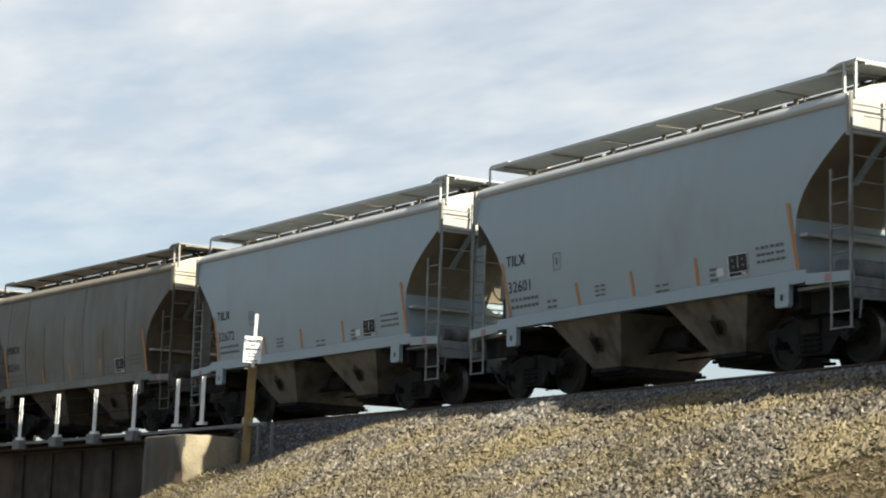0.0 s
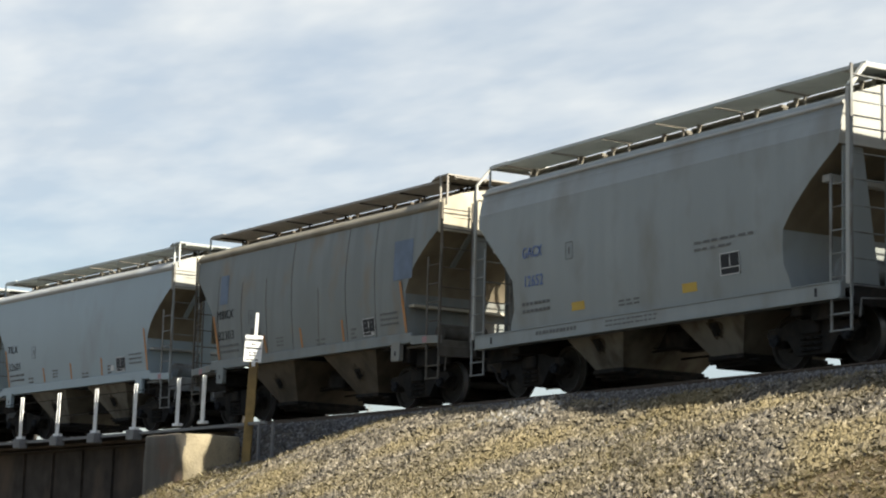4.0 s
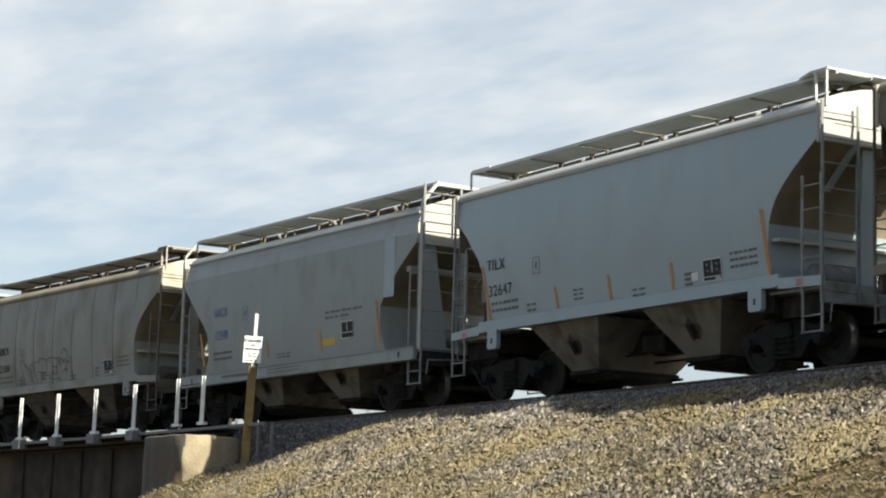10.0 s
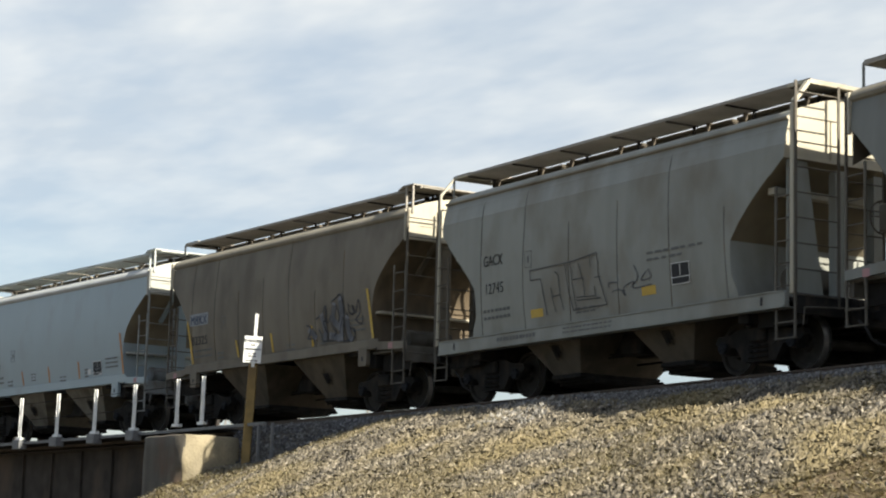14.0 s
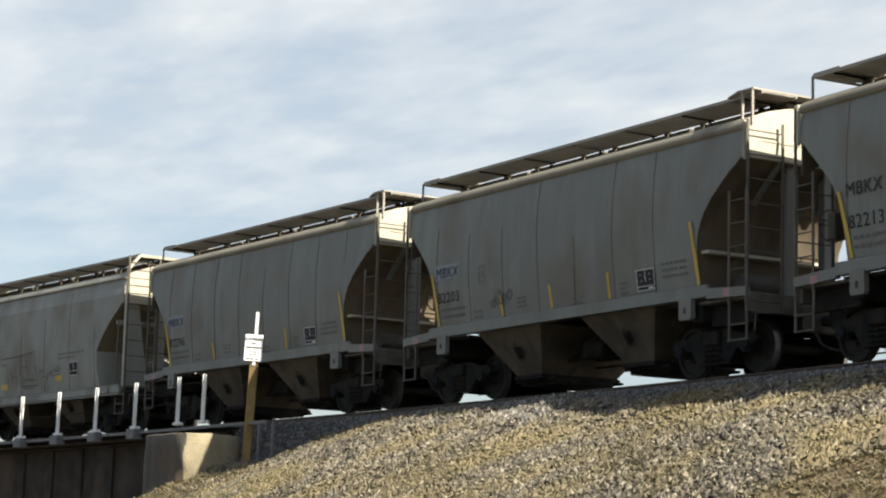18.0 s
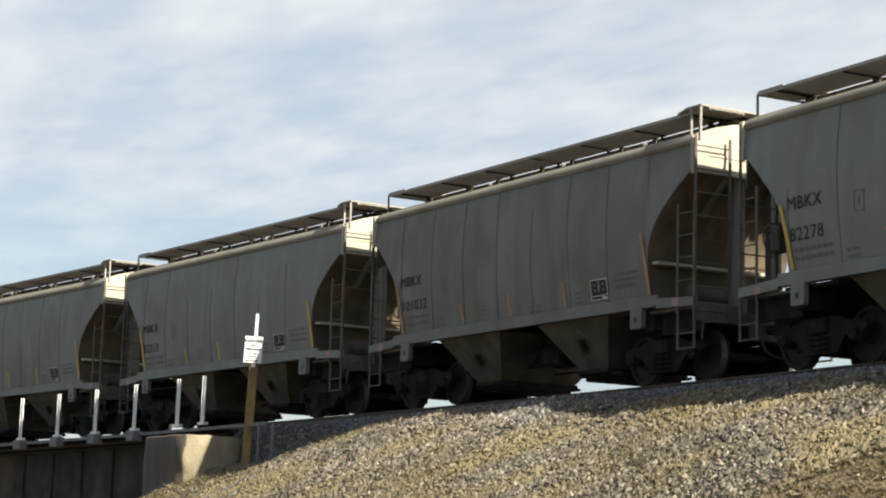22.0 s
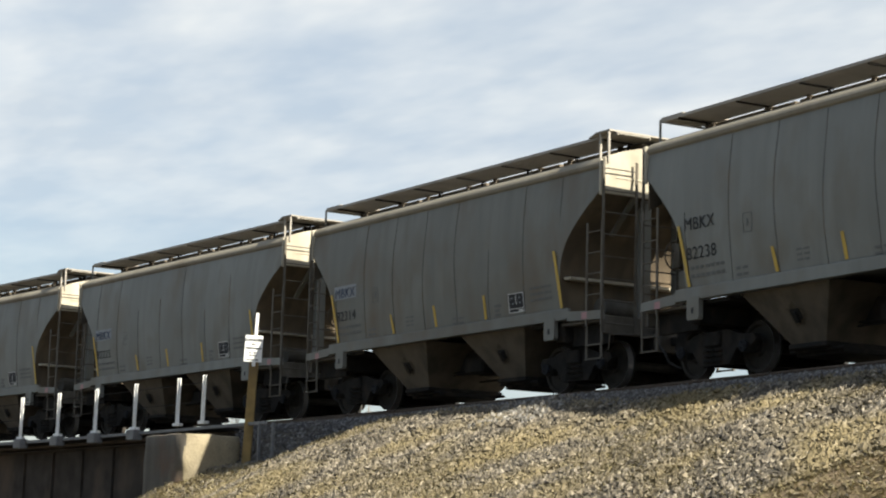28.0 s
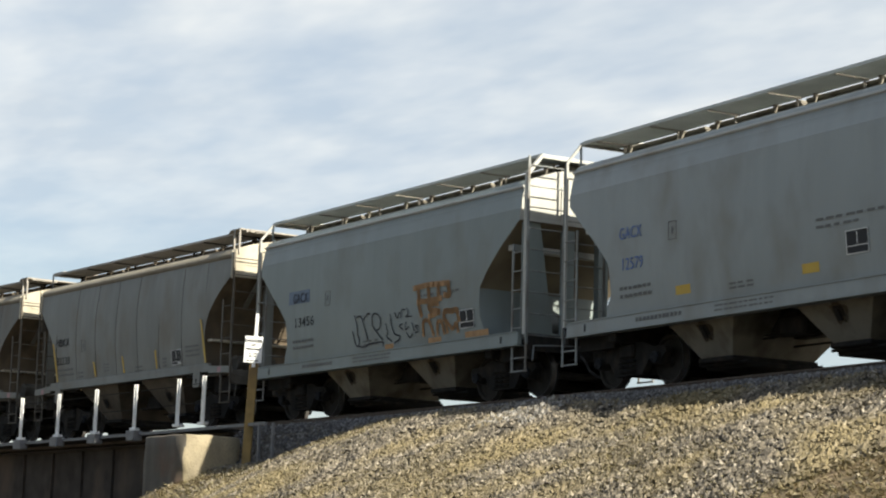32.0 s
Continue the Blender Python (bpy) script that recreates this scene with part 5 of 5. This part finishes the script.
def scatter_stones(name, label, mat, seed, N, lat0, lat1, small, large, s0=0.6, s1=33.0):
    """Loose crushed stone: small uneven eight-sided lumps."""
    rnd = np.random.RandomState(seed)
    s = rnd.uniform(s0, s1, N)
    lat = rnd.uniform(min(lat0, lat1), max(lat0, lat1), N)
    base = np.array([(1, 0, 0), (-1, 0, 0), (0, 1, 0), (0, -1, 0), (0, 0, 1), (0, 0, -1)], float)
    tri = np.array([(0, 2, 4), (2, 1, 4), (1, 3, 4), (3, 0, 4), (2, 0, 5), (1, 2, 5), (3, 1, 5), (0, 3, 5)])
    keep = np.array([rnd.uniform() > 0.93 * bare_soil(a, b) for a, b in zip(s, lat)])
    s, lat = s[keep], lat[keep]
    N = len(s)
    V = np.empty((N, 6, 3))
    for i in range(N):
        p = on_track(s[i], lat[i], ground_h(s[i], lat[i]))
        V[i] = (p.x, p.y, p.z + 0.014)
    size = rnd.uniform(small, large, (N, 1, 1)) * rnd.uniform(0.6, 1.4, (N, 1, 3))
    jit = base[None] + rnd.uniform(-0.4, 0.4, (N, 6, 3))
    ang = rnd.uniform(0, 6.28, N)
    c, sn = np.cos(ang)[:, None], np.sin(ang)[:, None]
    jit = jit * size
    x, y = jit[..., 0] * c - jit[..., 1] * sn, jit[..., 0] * sn + jit[..., 1] * c
    V[..., 0] += x
    V[..., 1] += y
    V[..., 2] += jit[..., 2]
    F = (tri[None] + (np.arange(N) * 6)[:, None, None]).reshape(-1, 3)
    me = bpy.data.meshes.new(name)
    me.from_pydata(V.reshape(-1, 3).tolist(), [], F.tolist())
    me.materials.append(mat)
    tagged(new(name, me), label, "gravel", kind="stuff")


scatter_stones("ballast_stones", "loose grey crushed stone beside the rails", STONE_GREY, 5, 26000, -1.4, -3.2, 0.018, 0.046)
scatter_stones("bank_stones", "loose tan and grey crushed stone on the bank", STONE, 6, 84000, -2.9, -8.8, 0.016, 0.052)
scatter_stones("stone_pile", "pale grey coarse stone spilled on the bank's crest", STONE_PALE, 11, 700, -2.9, -4.1, 0.025, 0.06, 14.4, 16.4)


def scatter_straw():
    """Dry grass lying over the bank in patches: short flat blades."""
    rnd = np.random.RandomState(8)
    verts, faces = [], []
    k = 0
    while k < 110000:
        s, lat = rnd.uniform(0.8, 33), rnd.uniform(-9.0, -2.9)
        thick = noise.noise(Vector((s * 0.33, lat * 0.5, 7.7))) + 0.25 * noise.noise(Vector((s * 1.5, lat * 1.5, 2.7)))
        low = bare_soil(s, lat)
        if thick + 0.55 * low + rnd.uniform(-0.3, 0.3) < -0.02:
            continue
        p = on_track(s, lat, ground_h(s, lat) + 0.012)
        a, h, w = rnd.uniform(0, 6.28), rnd.uniform(0.06, 0.17), rnd.uniform(0.005, 0.011)
        up = rnd.uniform(0.1, 0.6)
        dx, dy = math.cos(a), math.sin(a)
        tip = (p.x + dx * h, p.y + dy * h, p.z + h * up - 0.01)
        verts += [(p.x - dy * w, p.y + dx * w, p.z), (p.x + dy * w, p.y - dx * w, p.z), tip]
        faces.append((3 * k, 3 * k + 1, 3 * k + 2))
        k += 1
    me = bpy.data.meshes.new("dry_grass")
    me.from_pydata(verts, [], faces)
    me.materials.append(STRAW)
    tagged(new("dry_grass", me), "straw-coloured dead grass lying on the gravel bank", "grass", kind="stuff")


scatter_straw()

# ---- bridge and abutment ----


def build_bridge():
    br = tagged(new("bridge"), "dark steel girder railway bridge with side walkway", "bridge", kind="structure")
    for lat in (-1.75, 1.75):
        g = part("girder", mesh_of(sweep([(-0.02, -2.4), (0.02, -2.4), (0.02, -0.5), (-0.02, -0.5)], -26, 0.8, 1.0, lat), RUST, "girder", 0), br)
        for h in (-0.5, -2.4):
            part("flange", mesh_of(sweep([(-0.2, h - 0.02), (0.2, h - 0.02), (0.2, h + 0.02), (-0.2, h + 0.02)], -26, 0.8, 1.0, lat), RUST, "flange", 0), g)
        st = mesh_of(box(bmesh.new(), -0.012, 0.012, -0.09, -0.02, -2.38, -0.52), RUST, "stiffener", 0)
        for i in range(14):
            part("stiffener", st, g, "", frame_at(-24.5 + i * 1.85, lat))
    part("deck", mesh_of(sweep([(-2.1, -0.42), (2.1, -0.42), (2.1, -0.36), (-2.1, -0.36)], -26, 0.8, 1.0), WOOD, "deck", 0), br)
    part("walkway", mesh_of(sweep([(-2.55, -0.33), (-1.9, -0.33), (-1.9, -0.28), (-2.55, -0.28)], -26, 1.0, 1.0), STEEL_DARK, "walkway", 0), br, "dark steel grating walkway")
    part("walkway_edge", mesh_of(sweep([(-2.63, -0.33), (-2.56, -0.33), (-2.56, -0.26), (-2.63, -0.26)], -26, 3.6, 1.0), GALV_DARK, "walkway_edge", 0), br, "galvanised edge channel")
    bracket = mesh_of(box(bmesh.new(), -0.22, 0.22, -0.13, 0.13, -0.20, 0.06, 0.02), GALV_DARK, "bracket")
    foot = mesh_of(box(bmesh.new(), -0.16, 0.16, -0.07, 0.07, 0.06, 0.13, 0.01), GALV, "foot")
    post = bmesh.new()
    box(post, -0.047, 0.047, -0.02, 0.02, 0.08, 1.22, 0.008)
    box(post, -0.047, -0.030, -0.05, 0.02, 0.08, 1.22)
    post = mesh_of(post, GALV, "post")
    spots = [-26.24, -23.94, -21.64, -19.34, -17.04, -14.74, -12.41, -10.06, -7.70, -5.40, -3.12, -0.75, 0.58]
    for s in spots:
        m = Matrix.Translation(on_track(s, -2.66, -0.27)) @ Matrix.Rotation(K * s, 4, "Z")
        p = part("railing_post", post, br, "white galvanised upright", m)
        if s < -2:
            part("bracket", bracket, p)
        part("foot", foot, p)
    for h in (0.33, 0.78):
        part("cable", mesh_of(sweep([(-0.008, -0.008), (0.008, -0.008), (0.008, 0.008), (-0.008, 0.008)], -26, 0.4, 1.0, -2.64, h), STEEL_DARK, "cable", 0), br)
    end_dark = mesh_of(box(bmesh.new(), -0.03, 0.03, -0.03, 0.03, -1.0, 0.0), GALV_DARK, "end_stub")
    for s in (3.35, 4.0):
        part("end_stub", end_dark, br, "", Matrix.Translation(on_track(s, -2.62, -0.3)))


build_bridge()


def build_abutment():
    ab = tagged(new("abutment"), "cracked tan concrete bridge abutment block", "abutment", kind="structure")
    bm = bmesh.new()
    box(bm, -2.0, 0.0, 0.0, 1.45, -3.2, 0.0, 0.03)
    bmesh.ops.subdivide_edges(bm, edges=bm.edges, cuts=11, use_grid_fill=True)
    for v in bm.verts:
        # spalled front corner, uneven faces
        corner = max(0.0, 1 - (abs(v.co.x) + abs(v.co.y)) / 0.35)
        chip = corner * max(0.0, 0.45 + 1.2 * noise.noise(Vector((0.3, 1.7, v.co.z * 2.6))))
        v.co += Vector((1, 1, 1)) * 0.025 * noise.noise(v.co * 2.3) + Vector((-0.8, 0.7, 0)) * 0.2 * chip
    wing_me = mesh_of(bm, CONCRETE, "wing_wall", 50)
    wing_me.materials.append(CONCRETE_SHADED)
    # faces turned from the sun take the darker copy
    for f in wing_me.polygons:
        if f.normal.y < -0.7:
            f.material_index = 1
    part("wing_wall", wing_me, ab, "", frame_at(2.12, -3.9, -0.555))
    part("back_wall", mesh_of(box(bmesh.new(), -1.2, 0.0, 0.0, 5.4, -4.6, 0.0), CONCRETE, "back_wall"), ab, "", frame_at(1.2, -2.35, -0.62))
    part("far_wall", mesh_of(box(bmesh.new(), -1.2, 0.0, -4.0, 4.0, -4.6, 0.0), CONCRETE, "far_wall"), ab, "", frame_at(-24.4, 0, -0.75))


build_abutment()


def build_sign():
    sg = tagged(new("warning_sign"), "white warning sign on a yellow post beside the bridge", "sign")
    sg.matrix_world = Matrix.Translation(on_track(2.75, -2.6, -0.98)) @ Matrix.Rotation(radians(56), 4, "Z") @ Matrix.Rotation(radians(1.5), 4, "Y")
    part("post", mesh_of(box(bmesh.new(), -0.10, 0.10, -0.05, 0.05, -0.4, 2.3, 0.012), POST_WOOD, "post"), sg, "weathered yellow timber post")
    top = bmesh.new()
    box(top, -0.038, 0.038, -0.075, -0.052, 2.0, 3.23, 0.006)
    part("upright", mesh_of(top, GALV, "upright"), sg, "pale metal upright")
    board = part("board", mesh_of(box(bmesh.new(), -0.205, 0.205, -0.012, 0.0, -0.305, 0.305, 0.004), SIGN_BACK, "board"), sg, "white metal sign board", pose(-0.03, -0.085, 2.40, 0, 0.0, 0))
    for text, size, z in (("DANGER", 0.092, 0.17), ("NO", 0.065, 0.08), ("TRESPASSING", 0.056, -0.01)):
        me = written(text, size, BLACK, 1.0, 0.03)
        wide = max(v.co.x for v in me.vertices)
        part("lettering", me, board, "", pose(-wide / 2, -0.018, z))
    part("small_print", cached("small print", b_bars(2, 0.2, 0.03, 0.03, 2), FAINT), board, "", pose(-0.1, -0.014, -0.08))
    part("small_print", cached("small print 2", b_bars(1, 0.3, 0.03, 0.03, 3), FAINT), board, "", pose(-0.15, -0.014, -0.24))


build_sign()


def bare_tree(name, at, tall, seed):
    """A leafless tree: tapered trunk, limbs and twigs."""
    rnd = random.Random(seed)
    trunk, twigs = bmesh.new(), bmesh.new()

    def grow(bm, a, way, ln, r, depth):
        b = a + way * ln
        m = Matrix.Translation((a + b) / 2) @ way.to_track_quat("Z", "Y").to_matrix().to_4x4()
        bmesh.ops.create_cone(bm, cap_ends=False, segments=5 if depth > 1 else 8, radius1=r, radius2=r * 0.62, depth=ln, matrix=m)
        if depth >= 5:
            return
        for k in range(rnd.randint(2, 3)):
            w = (way + Vector((rnd.uniform(-1, 1), rnd.uniform(-1, 1), rnd.uniform(-0.2, 0.7))) * 0.62).normalized()
            grow(trunk if depth < 1 else twigs, b if k else a + way * ln * rnd.uniform(0.6, 1), w, ln * rnd.uniform(0.62, 0.82), r * 0.58, depth + 1)

    grow(trunk, Vector((0, 0, 0)), Vector((0.03, 0.02, 1)).normalized(), tall * 0.27, tall * 0.02, 0)
    tr = tagged(new(name), "bare grey leafless tree beyond the track", "tree", "trees beyond the track")
    tr.matrix_world = at
    part("trunk", mesh_of(trunk, BARK, "trunk"), tr)
    part("crown", mesh_of(twigs, BARK, "crown"), tr, "bare twigs")


for k, (x, y, tall) in enumerate(((-52.5, 45.5, 15.0), (-50.5, 47.6, 14.6), (-49.0, 49.8, 14.0), (-60.0, 40.0, 15.0), (-66.0, 35.0, 14.0))):
    bare_tree("bare_tree", Matrix.Translation((x, y, -6.3)) @ Matrix.Rotation(k * 1.3, 4, "Z"), tall, 50 + k)


def motions():
    for c, u in TRAIN:
        rows = []
        for i in range(65):
            s = u + run(i / 2)
            a, b = frame_at(s - TRUCK_X, bank=BANK), frame_at(s + TRUCK_X, bank=BANK)
            m = frame_at(s, bank=BANK)
            m.translation = (a.translation + b.translation) / 2
            rows.append((i / 2, m))
        walk(c, rows)
    spin = []
    for i in range(481):
        t = i / 15
        spin.append((t, (run(t) - run(0)) / 0.457))
    for w in WHEELS:
        at = w.matrix_basis.translation.copy()
        walk(w, [(t, Matrix.Translation(at) @ Matrix.Rotation(a, 4, "Y")) for t, a in spin])


motions()
